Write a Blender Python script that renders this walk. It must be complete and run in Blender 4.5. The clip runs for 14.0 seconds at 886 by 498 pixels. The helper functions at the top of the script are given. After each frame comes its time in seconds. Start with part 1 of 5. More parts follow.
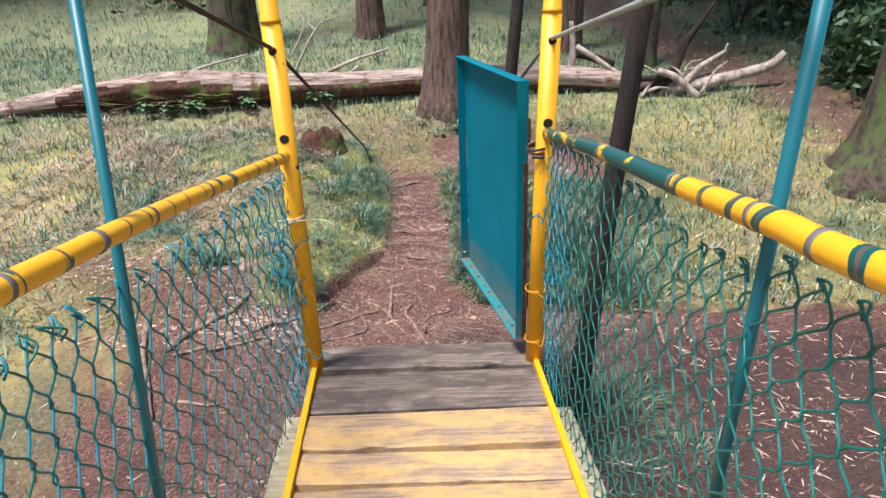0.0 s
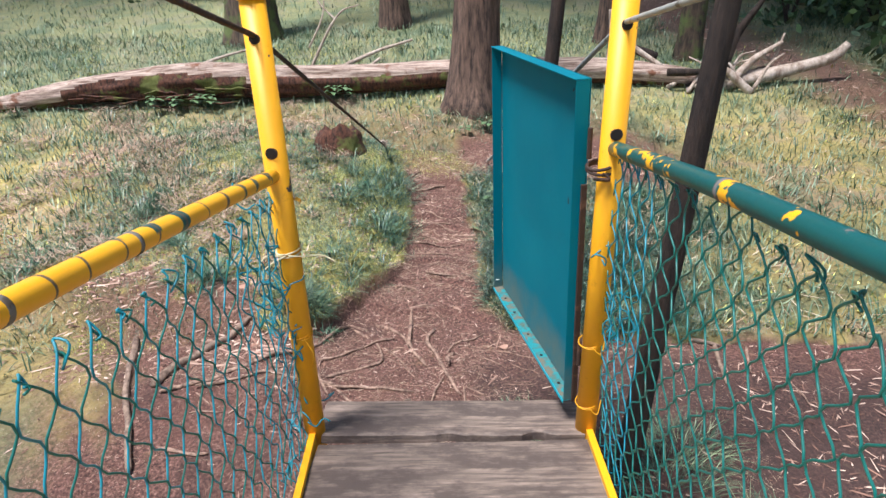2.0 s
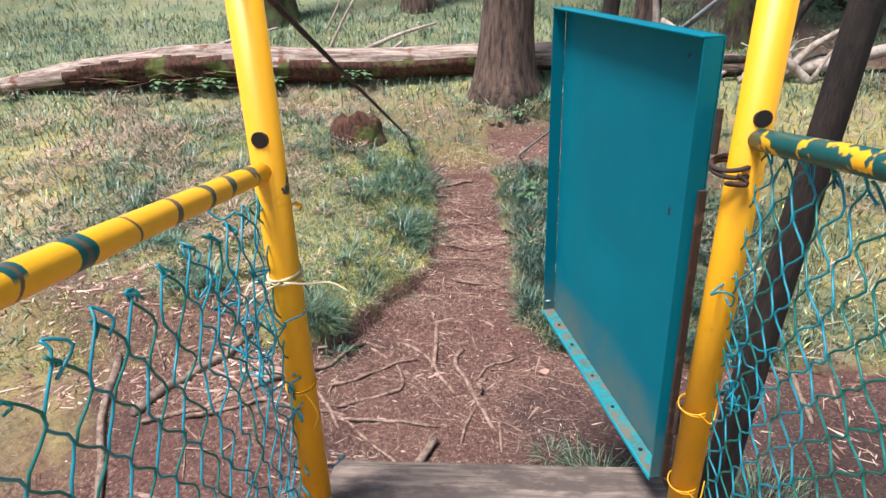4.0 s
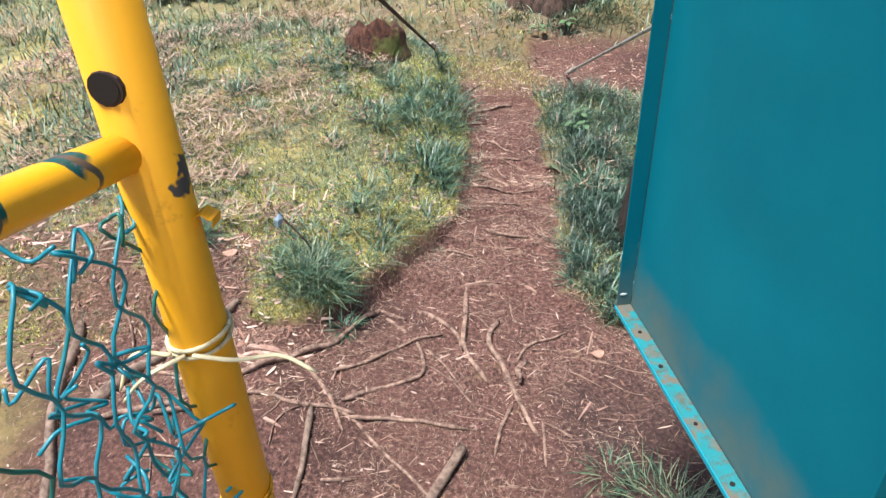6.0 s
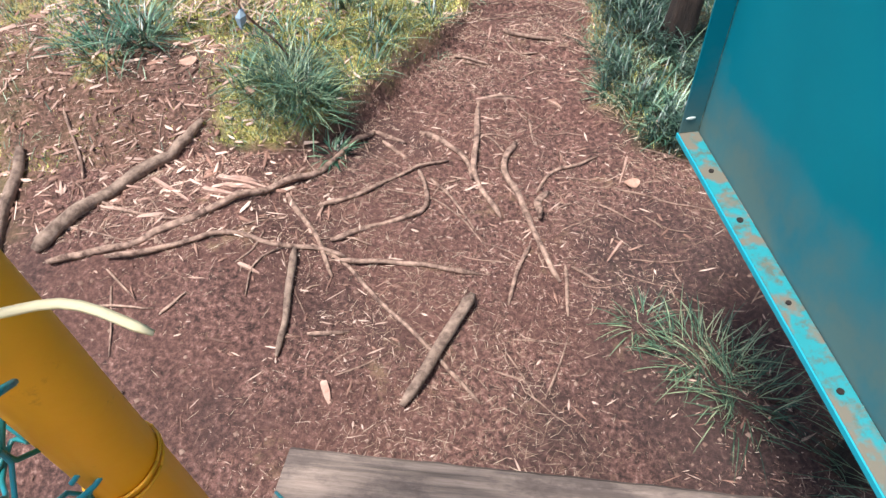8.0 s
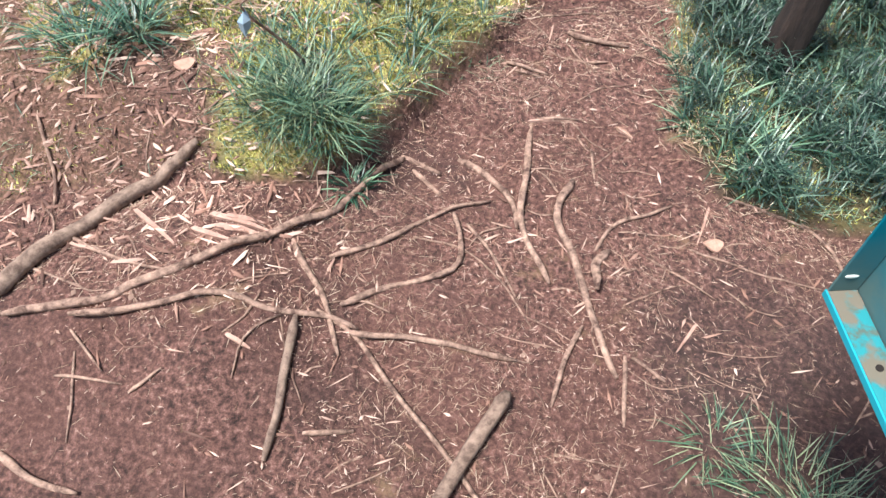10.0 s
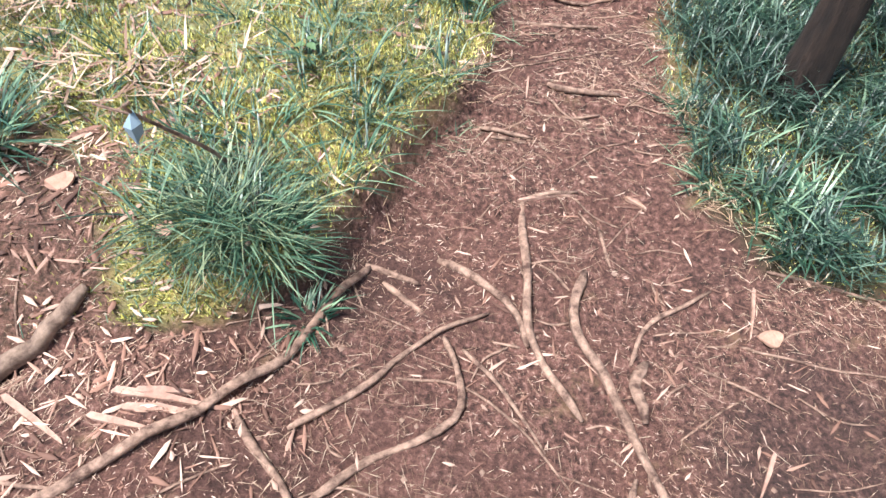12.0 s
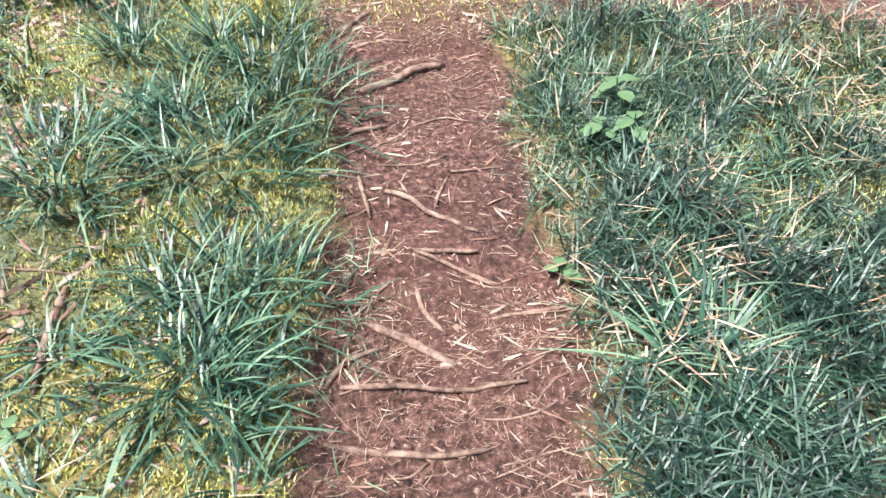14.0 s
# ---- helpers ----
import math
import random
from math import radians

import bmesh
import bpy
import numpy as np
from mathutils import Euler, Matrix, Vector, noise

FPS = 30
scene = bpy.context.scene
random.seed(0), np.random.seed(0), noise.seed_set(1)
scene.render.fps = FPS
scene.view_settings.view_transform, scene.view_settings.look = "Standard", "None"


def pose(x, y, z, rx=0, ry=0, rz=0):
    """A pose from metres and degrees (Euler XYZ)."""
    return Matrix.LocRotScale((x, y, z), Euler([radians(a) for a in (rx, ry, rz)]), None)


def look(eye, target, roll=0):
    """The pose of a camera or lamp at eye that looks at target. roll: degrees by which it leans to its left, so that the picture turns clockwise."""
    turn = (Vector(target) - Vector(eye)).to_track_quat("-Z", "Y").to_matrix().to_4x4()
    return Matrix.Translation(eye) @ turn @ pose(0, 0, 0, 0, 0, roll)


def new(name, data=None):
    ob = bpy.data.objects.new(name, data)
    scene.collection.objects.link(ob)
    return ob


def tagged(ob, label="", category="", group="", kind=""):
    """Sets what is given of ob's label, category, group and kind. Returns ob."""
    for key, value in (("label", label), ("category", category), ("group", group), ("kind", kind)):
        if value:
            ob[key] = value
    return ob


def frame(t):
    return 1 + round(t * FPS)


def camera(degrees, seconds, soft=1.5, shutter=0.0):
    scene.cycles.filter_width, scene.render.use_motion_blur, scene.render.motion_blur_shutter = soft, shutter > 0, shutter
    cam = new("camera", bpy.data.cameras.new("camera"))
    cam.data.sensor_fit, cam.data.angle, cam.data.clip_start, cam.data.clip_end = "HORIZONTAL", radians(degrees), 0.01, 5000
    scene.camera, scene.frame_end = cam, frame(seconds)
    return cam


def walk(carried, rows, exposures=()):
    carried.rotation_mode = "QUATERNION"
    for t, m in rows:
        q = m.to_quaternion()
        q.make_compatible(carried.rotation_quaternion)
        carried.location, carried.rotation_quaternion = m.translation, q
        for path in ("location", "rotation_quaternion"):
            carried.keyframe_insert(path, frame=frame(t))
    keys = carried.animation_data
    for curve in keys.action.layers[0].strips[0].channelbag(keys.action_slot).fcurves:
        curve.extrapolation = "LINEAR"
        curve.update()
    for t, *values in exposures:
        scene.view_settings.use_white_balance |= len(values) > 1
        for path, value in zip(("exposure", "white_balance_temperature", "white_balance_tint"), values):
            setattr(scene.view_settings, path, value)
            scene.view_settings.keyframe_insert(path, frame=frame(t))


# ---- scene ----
cam = camera(68.6, 14.0)
PATH = [
    (0, (0.036, -0.039, 1.687), (0.027, 1.803, 0.909), -2.3),
    (0.5, (-0.002, 0.15, 1.659), (-0.018, 1.988, 0.871), -2.5),
    (1, (-0.024, 0.286, 1.602), (-0.062, 2.12, 0.806), -2.5),
    (1.5, (0.023, 0.486, 1.607), (-0.059, 2.316, 0.804), -2.5),
    (2, (0.009, 0.6, 1.611), (-0.072, 2.432, 0.814), -2.5),
    (2.5, (-0.033, 0.781, 1.569), (-0.113, 2.611, 0.765), -2.4),
    (3, (-0.084, 0.941, 1.52), (-0.176, 2.766, 0.707), -2.3),
    (3.2, (-0.095, 0.97, 1.507), (-0.199, 2.794, 0.694), -2.3),
    (5.3, (-0.139, 1.75, 1.356), (-0.295, 3.54, 0.478), -2.1),
    (5.5, (-0.159, 1.821, 1.348), (-0.328, 3.591, 0.432), -2.3),
    (6, (-0.188, 1.961, 1.289), (-0.4, 3.652, 0.242), -2.5),
    (6.5, (-0.186, 2.14, 1.194), (-0.427, 3.724, -0.004), -2.9),
    (7, (-0.167, 2.221, 1.134), (-0.409, 3.704, -0.186), -3.5),
    (7.2, (-0.168, 2.235, 1.12), (-0.397, 3.683, -0.241), -3.6),
    (9.3, (-0.323, 2.774, 0.932), (-0.573, 3.96, -0.659), -4.5),
    (9.5, (-0.324, 2.834, 0.938), (-0.586, 4.014, -0.656), -4.4),
    (10, (-0.311, 2.943, 0.962), (-0.62, 4.108, -0.634), -4.3),
    (10.5, (-0.288, 3.039, 1.018), (-0.618, 4.192, -0.583), -3.8),
    (11, (-0.279, 3.102, 0.983), (-0.6, 4.288, -0.595), -4.5),
    (11.5, (-0.335, 3.225, 0.953), (-0.585, 4.453, -0.605), -4.5),
    (12, (-0.502, 3.434, 0.742), (-0.654, 4.682, -0.813), -4.4),
    (12.5, (-0.582, 3.778, 0.54), (-0.651, 5.082, -0.974), -4.5),
    (13, (-0.437, 4.188, 0.499), (-0.501, 5.576, -0.939), -4.8),
    (13.5, (-0.271, 4.543, 0.551), (-0.334, 5.985, -0.834), -4.8),
    (14, (-0.185, 4.818, 0.607), (-0.243, 6.284, -0.753), -4.3),
]
walk(cam, [(t, look(eye, target, roll)) for t, eye, target, roll in PATH],
     [(0, 1.37, 6250, 10), (3, 1.40, 6250, 10), (5.5, 1.50, 6400, 10), (7, 1.54, 6400, 10), (9.5, 1.70, 6400, 10), (12, 1.78, 6350, 10), (14, 1.90, 6350, 10)])

# ---- world and light: bright overcast under a thin canopy ----
world = bpy.data.worlds.new("overcast_sky")
scene.world = world
world.use_nodes = True
wn = world.node_tree
sky = wn.nodes.new("ShaderNodeTexSky")
sky.sky_type, sky.sun_disc = "NISHITA", False
sky.sun_elevation, sky.sun_rotation = radians(70), radians(234)
sky.dust_density, sky.air_density = 1.5, 1.0
wn.nodes["Background"].inputs["Strength"].default_value = 0.088
wn.links.new(sky.outputs[0], wn.nodes["Background"].inputs["Color"])
sun = new("sun", bpy.data.lights.new("sun", "SUN"))
sun.data.energy, sun.data.angle, sun.data.color = 2.75, radians(14), (1.0, 0.98, 0.97)
sun.matrix_world = look((-3, -1, 10), (0, 1.2, 0))


# ---- materials ----
def material(name, base, rough=0.8, metal=0.0):
    m = bpy.data.materials.new(name)
    m.use_nodes = True
    b = m.node_tree.nodes["Principled BSDF"]
    b.inputs["Base Color"].default_value = (*base, 1)
    b.inputs["Roughness"].default_value = rough
    b.inputs["Metallic"].default_value = metal
    return m, m.node_tree.nodes, m.node_tree.links, b


def coords(nodes, links, scale=(1, 1, 1), kind="Object"):
    tc = nodes.new("ShaderNodeTexCoord")
    mp = nodes.new("ShaderNodeMapping")
    mp.inputs["Scale"].default_value = scale
    links.new(tc.outputs[kind], mp.inputs["Vector"])
    return mp.outputs["Vector"]


def noise_tex(nodes, links, vec, scale, detail=6.0, rough=0.6):
    n = nodes.new("ShaderNodeTexNoise")
    n.inputs["Scale"].default_value = scale
    n.inputs["Detail"].default_value = detail
    n.inputs["Roughness"].default_value = rough
    links.new(vec, n.inputs["Vector"])
    return n.outputs["Fac"]


def ramp(nodes, links, fac, stops):
    r = nodes.new("ShaderNodeValToRGB")
    e = r.color_ramp.elements
    e[0].position, e[0].color = stops[0][0], (*stops[0][1], 1)
    e[1].position, e[1].color = stops[-1][0], (*stops[-1][1], 1)
    for p, c in stops[1:-1]:
        k = e.new(p)
        k.color = (*c, 1)
    links.new(fac, r.inputs["Fac"])
    return r.outputs["Color"]


def mix(nodes, links, fac, a, b):
    m = nodes.new("ShaderNodeMix")
    m.data_type = "RGBA"
    if isinstance(fac, float):
        m.inputs["Factor"].default_value = fac
    else:
        links.new(fac, m.inputs["Factor"])
    for sock, v in ((m.inputs["A"], a), (m.inputs["B"], b)):
        if isinstance(v, tuple):
            sock.default_value = (*v, 1)
        else:
            links.new(v, sock)
    return m.outputs["Result"]


def bump(nodes, links, b, height, strength, distance):
    k = nodes.new("ShaderNodeBump")
    k.inputs["Strength"].default_value = strength
    k.inputs["Distance"].default_value = distance
    links.new(height, k.inputs["Height"])
    links.new(k.outputs["Normal"], b.inputs["Normal"])


def step_mask(nodes, links, fac, lo, hi):
    return ramp(nodes, links, fac, [(lo, (0, 0, 0)), (hi, (1, 1, 1))])


def wear_material(name, base, under, lo, hi, scale=9.0, rough=0.42, grime=(0.12, 0.08, 0.03), grime_at=(0.62, 0.8)):
    """Paint with chips that bare what lies under it, faint streaks and grime."""
    m, n, l, b = material(name, base, rough)
    v = coords(n, l)
    tone = mix(n, l, noise_tex(n, l, v, 5.0), tuple(c * 0.86 for c in base), tuple(min(1, c * 1.1) for c in base))
    dirt = mix(n, l, step_mask(n, l, noise_tex(n, l, v, 24.0, 8, 0.75), *grime_at), tone, grime)
    chips = mix(n, l, step_mask(n, l, noise_tex(n, l, v, scale, 4, 0.55), lo, hi), dirt, under)
    l.new(chips, b.inputs["Base Color"])
    bump(n, l, b, noise_tex(n, l, v, 60.0), 0.25, 0.002)
    return m


def bark_material(name, dark, light, moss=(0.12, 0.16, 0.04), moss_at=(0.62, 0.75), stretch=(9, 9, 1.3), depth=0.03):
    m, n, l, b = material(name, light, 0.92)
    v = coords(n, l, stretch)
    ridges = noise_tex(n, l, v, 2.2, 9, 0.7)
    tone = ramp(n, l, ridges, [(0.36, dark), (0.52, tuple((p + q) / 2 for p, q in zip(dark, light))), (0.68, light)])
    v2 = coords(n, l)
    l.new(mix(n, l, step_mask(n, l, noise_tex(n, l, v2, 4.0, 6), *moss_at), tone, moss), b.inputs["Base Color"])
    bump(n, l, b, ridges, 0.9, depth)
    return m


YELLOW = wear_material("yellow_paint", (0.80, 0.37, 0.006), (0.05, 0.04, 0.035), 0.665, 0.675, 8.0, 0.5, (0.30, 0.13, 0.01), (0.60, 0.85))
YELLOW_DECK = wear_material("worn_yellow_paint", (0.50, 0.28, 0.04), (0.17, 0.12, 0.08), 0.56, 0.62, 9.0, 0.6)
TEAL = wear_material("teal_paint", (0.006, 0.17, 0.24), (0.16, 0.17, 0.13), 0.75, 0.80, 6.0, 0.36, (0.01, 0.10, 0.13), (0.66, 0.9))
TEAL_ROD = wear_material("teal_rod_paint", (0.004, 0.12, 0.15), (0.10, 0.09, 0.07), 0.70, 0.74, 12.0, 0.45)
RUST = wear_material("rusty_steel", (0.035, 0.018, 0.012), (0.09, 0.045, 0.028), 0.55, 0.65, 20.0, 0.8)
WIRE_GREEN = wear_material("green_plastic_wire", (0.004, 0.12, 0.10), (0.03, 0.08, 0.06), 0.62, 0.7, 6.0, 0.4)
WIRE_BLUE = wear_material("turquoise_plastic_wire", (0.004, 0.19, 0.25), (0.01, 0.14, 0.14), 0.60, 0.7, 6.0, 0.4)
CABLE_GREY = wear_material("grey_steel_rope", (0.30, 0.30, 0.28), (0.10, 0.08, 0.06), 0.56, 0.66, 20.0, 0.5)
ROPE = wear_material("pale_twine", (0.62, 0.54, 0.34), (0.40, 0.30, 0.16), 0.55, 0.65, 30.0, 0.9)
HOLE = material("hole_shadow", (0.012, 0.008, 0.006), 0.95)[0]
BARK = bark_material("brown_bark", (0.018, 0.011, 0.009), (0.20, 0.12, 0.085), (0.10, 0.11, 0.04), (0.66, 0.76))
BARK_DARK = bark_material("dark_bark", (0.006, 0.004, 0.003), (0.060, 0.036, 0.026), (0.16, 0.16, 0.14), (0.70, 0.74), (9, 9, 1.8), 0.05)
BARK_MOSS = bark_material("mossy_bark", (0.016, 0.011, 0.008), (0.13, 0.085, 0.055), (0.085, 0.11, 0.03), (0.46, 0.6))
LOGWOOD = bark_material("weathered_log_wood", (0.10, 0.05, 0.032), (0.62, 0.48, 0.40), (0.17, 0.07, 0.04), (0.58, 0.66), (1.0, 11, 11), 0.03)
DEADWOOD = bark_material("bleached_dead_wood", (0.22, 0.15, 0.11), (0.60, 0.50, 0.42), (0.18, 0.13, 0.09), (0.6, 0.7), (6, 6, 3), 0.01)
ROOTWOOD = bark_material("root_bark", (0.07, 0.036, 0.026), (0.46, 0.30, 0.22), (0.12, 0.07, 0.05), (0.62, 0.7), (14, 14, 14), 0.006)
ROTWOOD = bark_material("rotten_red_wood", (0.016, 0.007, 0.005), (0.17, 0.062, 0.034), (0.12, 0.13, 0.03), (0.52, 0.60), (14, 14, 5), 0.04)
CUTWOOD = bark_material("pale_split_wood", (0.30, 0.17, 0.125), (0.54, 0.36, 0.28), (0.3, 0.17, 0.1), (0.62, 0.7), (10, 10, 10), 0.004)


def plank_material(name, dark, light, paint=None):
    m, n, l, b = material(name, light, 0.75)
    v = coords(n, l, (0.8, 14, 14))
    oi = n.new("ShaderNodeObjectInfo")
    grain = noise_tex(n, l, v, 3.0, 9, 0.7)
    tone = ramp(n, l, grain, [(0.3, dark), (0.7, light)])
    v2 = coords(n, l, (1.0, 2.2, 2.2))
    if paint:
        tone = mix(n, l, step_mask(n, l, noise_tex(n, l, v2, 3.2, 9, 0.72), 0.44, 0.56), paint, tone)
    l.new(mix(n, l, oi.outputs["Random"], tone, mix(n, l, 0.25, tone, (0.05, 0.035, 0.025))), b.inputs["Base Color"])
    bump(n, l, b, grain, 0.7, 0.006)
    return m


PLANK_DARK = plank_material("dark_weathered_plank", (0.020, 0.014, 0.012), (0.36, 0.265, 0.21), (0.085, 0.060, 0.050))
PLANK_YELLOW = plank_material("yellow_washed_plank", (0.13, 0.075, 0.045), (0.56, 0.38, 0.24), (0.58, 0.35, 0.13))
BEAM_PALE = plank_material("pale_lichened_beam", (0.22, 0.18, 0.11), (0.48, 0.43, 0.28))


# ---- helpers for meshes ----
def part(name, bm, mat, parent=None, label="", smooth=False):
    me = bpy.data.meshes.new(name)
    bm.to_mesh(me)
    bm.free()
    for mm in mat if isinstance(mat, (list, tuple)) else (mat,):
        me.materials.append(mm)
    if smooth:
        for p in me.polygons:
            p.use_smooth = True
    ob = new(name, me)
    if parent is not None:
        ob.parent = parent
    if label:
        ob["label"] = label
    return ob


def empty(name, x=0, y=0, z=0):
    e = new(name)
    e.matrix_world = pose(x, y, z)
    bpy.context.view_layer.update()
    return e


def attach(ob, parent):
    """Parents ob while it stays where it is."""
    ob.parent = parent
    ob.matrix_parent_inverse = Matrix.Translation(-parent.matrix_world.translation)
    return ob


def tube_bm(pts, radii, sides=8, bm=None, wobble=0.0, seed=0, squash=1.0, cap=True):
    """A tube along points with a radius at each."""
    bm = bm or bmesh.new()
    pts = [Vector(p) for p in pts]
    rings = []
    ref = None
    for i, p in enumerate(pts):
        d = (pts[min(i + 1, len(pts) - 1)] - pts[max(i - 1, 0)]).normalized()
        if ref is None:
            ref = Vector((0, 0, 1)) if abs(d.z) < 0.9 else Vector((1, 0, 0))
        u = (ref - d * ref.dot(d)).normalized()
        w = d.cross(u)
        ref = u
        r = radii[i] if isinstance(radii, (list, tuple)) else radii
        ring = []
        for k in range(sides):
            a = 2 * math.pi * k / sides
            q = r * (1 + (wobble * noise.noise(Vector((p.x * 3 + seed, p.y * 3 + k * 1.7, p.z * 3 + seed * 2))) if wobble else 0))
            ring.append(bm.verts.new(p + u * math.cos(a) * q * squash + w * math.sin(a) * q))
        rings.append(ring)
    for a, b in zip(rings, rings[1:]):
        for k in range(sides):
            bm.faces.new((a[k], a[(k + 1) % sides], b[(k + 1) % sides], b[k]))
    if cap:
        bm.faces.new(list(reversed(rings[0])))
        bm.faces.new(rings[-1])
    return bm


def spline(pts, n):
    """Catmull-Rom points through pts."""
    P = [Vector(p) for p in pts]
    P = [2 * P[0] - P[1]] + P + [2 * P[-1] - P[-2]]
    out = []
    segs = len(P) - 3
    for i in range(n + 1):
        u = i / n * segs
        k = min(int(u), segs - 1)
        t = u - k
        a, b, c, d = P[k:k + 4]
        out.append(0.5 * ((2 * b) + (c - a) * t + (2 * a - 5 * b + 4 * c - d) * t * t + (3 * b - a - 3 * c + d) * t ** 3))
    return out


def box_bm(x0, x1, y0, y1, z0, z1, bevel=0.0, bm=None):
    bm = bm or bmesh.new()
    made = bmesh.ops.create_cube(bm, size=1, matrix=Matrix.Translation(((x0 + x1) / 2, (y0 + y1) / 2, (z0 + z1) / 2)) @ Matrix.Diagonal((x1 - x0, y1 - y0, z1 - z0, 1)))
    if bevel:
        es = list({e for v in made["verts"] for e in v.link_edges})
        bmesh.ops.bevel(bm, geom=es, offset=bevel, segments=2, affect="EDGES", profile=0.6)
    return bm


def smoothstep(a, b, v):
    t = np.clip((v - a) / (b - a), 0, 1)
    return t * t * (3 - 2 * t)


# ---- the lie of the land ----
PY = [-60, -14, -6, 0, 2, 3, 3.7, 4.4, 5.1, 5.6, 6.2, 6.6, 7.0, 7.6, 8.65, 10, 12, 20, 40, 90, 200]
PZ = [-3.5, -2.6, -1.9, -1.05, -0.86, -0.79, -0.73, -0.73, -0.615, -0.56, -0.47, -0.425, -0.37, -0.23, 0.04, 0.232, 0.486, 1.73, 4.7, 11, 22]
LEFT_Y = [-100, 3.4, 4.0, 4.218, 4.403, 4.675, 4.948, 5.059, 5.37, 6.187, 6.871, 7.4, 8.1, 9.3]
LEFT_X = [-100, -100, -2.2, -1.084, -0.92, -0.788, -0.66, -0.552, -0.486, -0.474, -0.563, -0.66, -1.6, -8.0]
RIGHT_Y = [-100, 4.3, 4.504, 4.582, 4.753, 5.41, 6.248, 6.903, 7.017, 7.25, 8.1, 9.3]
RIGHT_X = [100, 100, 0.657, 0.243, 0.122, 0.111, 0.047, -0.015, 0.057, 1.4, 1.7, 2.3]


def np_noise(x, y, s, seed=0.0):
    return np.sin(x * 2.1 * s + seed) * np.cos(y * 1.7 * s + seed * 1.3) * 0.5 + np.sin(x * 4.3 * s + y * 3.1 * s + seed * 2) * 0.3 + np.cos(y * 6.7 * s - x * 5.9 * s + seed) * 0.2


def soil_mask(x, y):
    """1 on bare soil, 0 under grass."""
    x, y = np.asarray(x, float), np.asarray(y, float)
    w = 0.055 * np_noise(x, y, 2.5) + 0.045 * np_noise(x, y, 8.0, 2.0)
    l = np.interp(y + 0.5 * w, LEFT_Y, LEFT_X)
    r = np.interp(y + 0.5 * w, RIGHT_Y, RIGHT_X)
    near = smoothstep(-0.05, 0.05, x - l + 0.055 + 0.6 * w) * smoothstep(-0.05, 0.05, r - x + w)
    # the footpath that leaves towards the woods
    c = np.interp(y, [6.0, 7.2, 8.5, 10.5, 13, 18, 30], [6.6, 5.6, 5.0, 4.3, 3.8, 3.5, 3.2])
    trail = smoothstep(1.0, 0.45, np.abs(x - c) + 6 * w) * smoothstep(6.4, 7.4, y)
    shelf = smoothstep(-0.1, 0.2, y - 7.2 + 0.35 * np.clip(x - 0.2, 0, 2) + 2 * w) * smoothstep(8.4, 7.7, y) * smoothstep(-0.3, 0.0, x) * smoothstep(2.6, 1.6, x + 4 * w)
    scree = smoothstep(-1.33, -1.48, x + 2 * w) * smoothstep(4.72, 4.45, y + 0.08 * (x + 1.4) + 5 * w) * smoothstep(-3.4, -2.6, x) * 0.95
    side = smoothstep(-0.2, 0.3, x - 0.9 - 4 * w) * smoothstep(4.5, 3.9, y + 4 * w)
    fade = smoothstep(5.0, 3.5, np.abs(x) + 14 * w) * smoothstep(-4.5, -2.0, y + 14 * w)
    fade = 1 - (1 - fade) * smoothstep(6.0, 5.0, y)
    wild = 1 - 0.7 * smoothstep(-1.9, -2.7, x + 4 * w) * smoothstep(4.6, 4.0, y)
    near, side, scree = near * fade * wild, side * fade, scree * wild
    return np.clip(np.maximum(np.maximum(near * (0.55 + 0.45 * smoothstep(7.6, 6.8, y)) * smoothstep(9.3, 7.8, y + 3 * w), trail * 0.9), np.maximum(np.maximum(side, shelf), scree)), 0, 1)


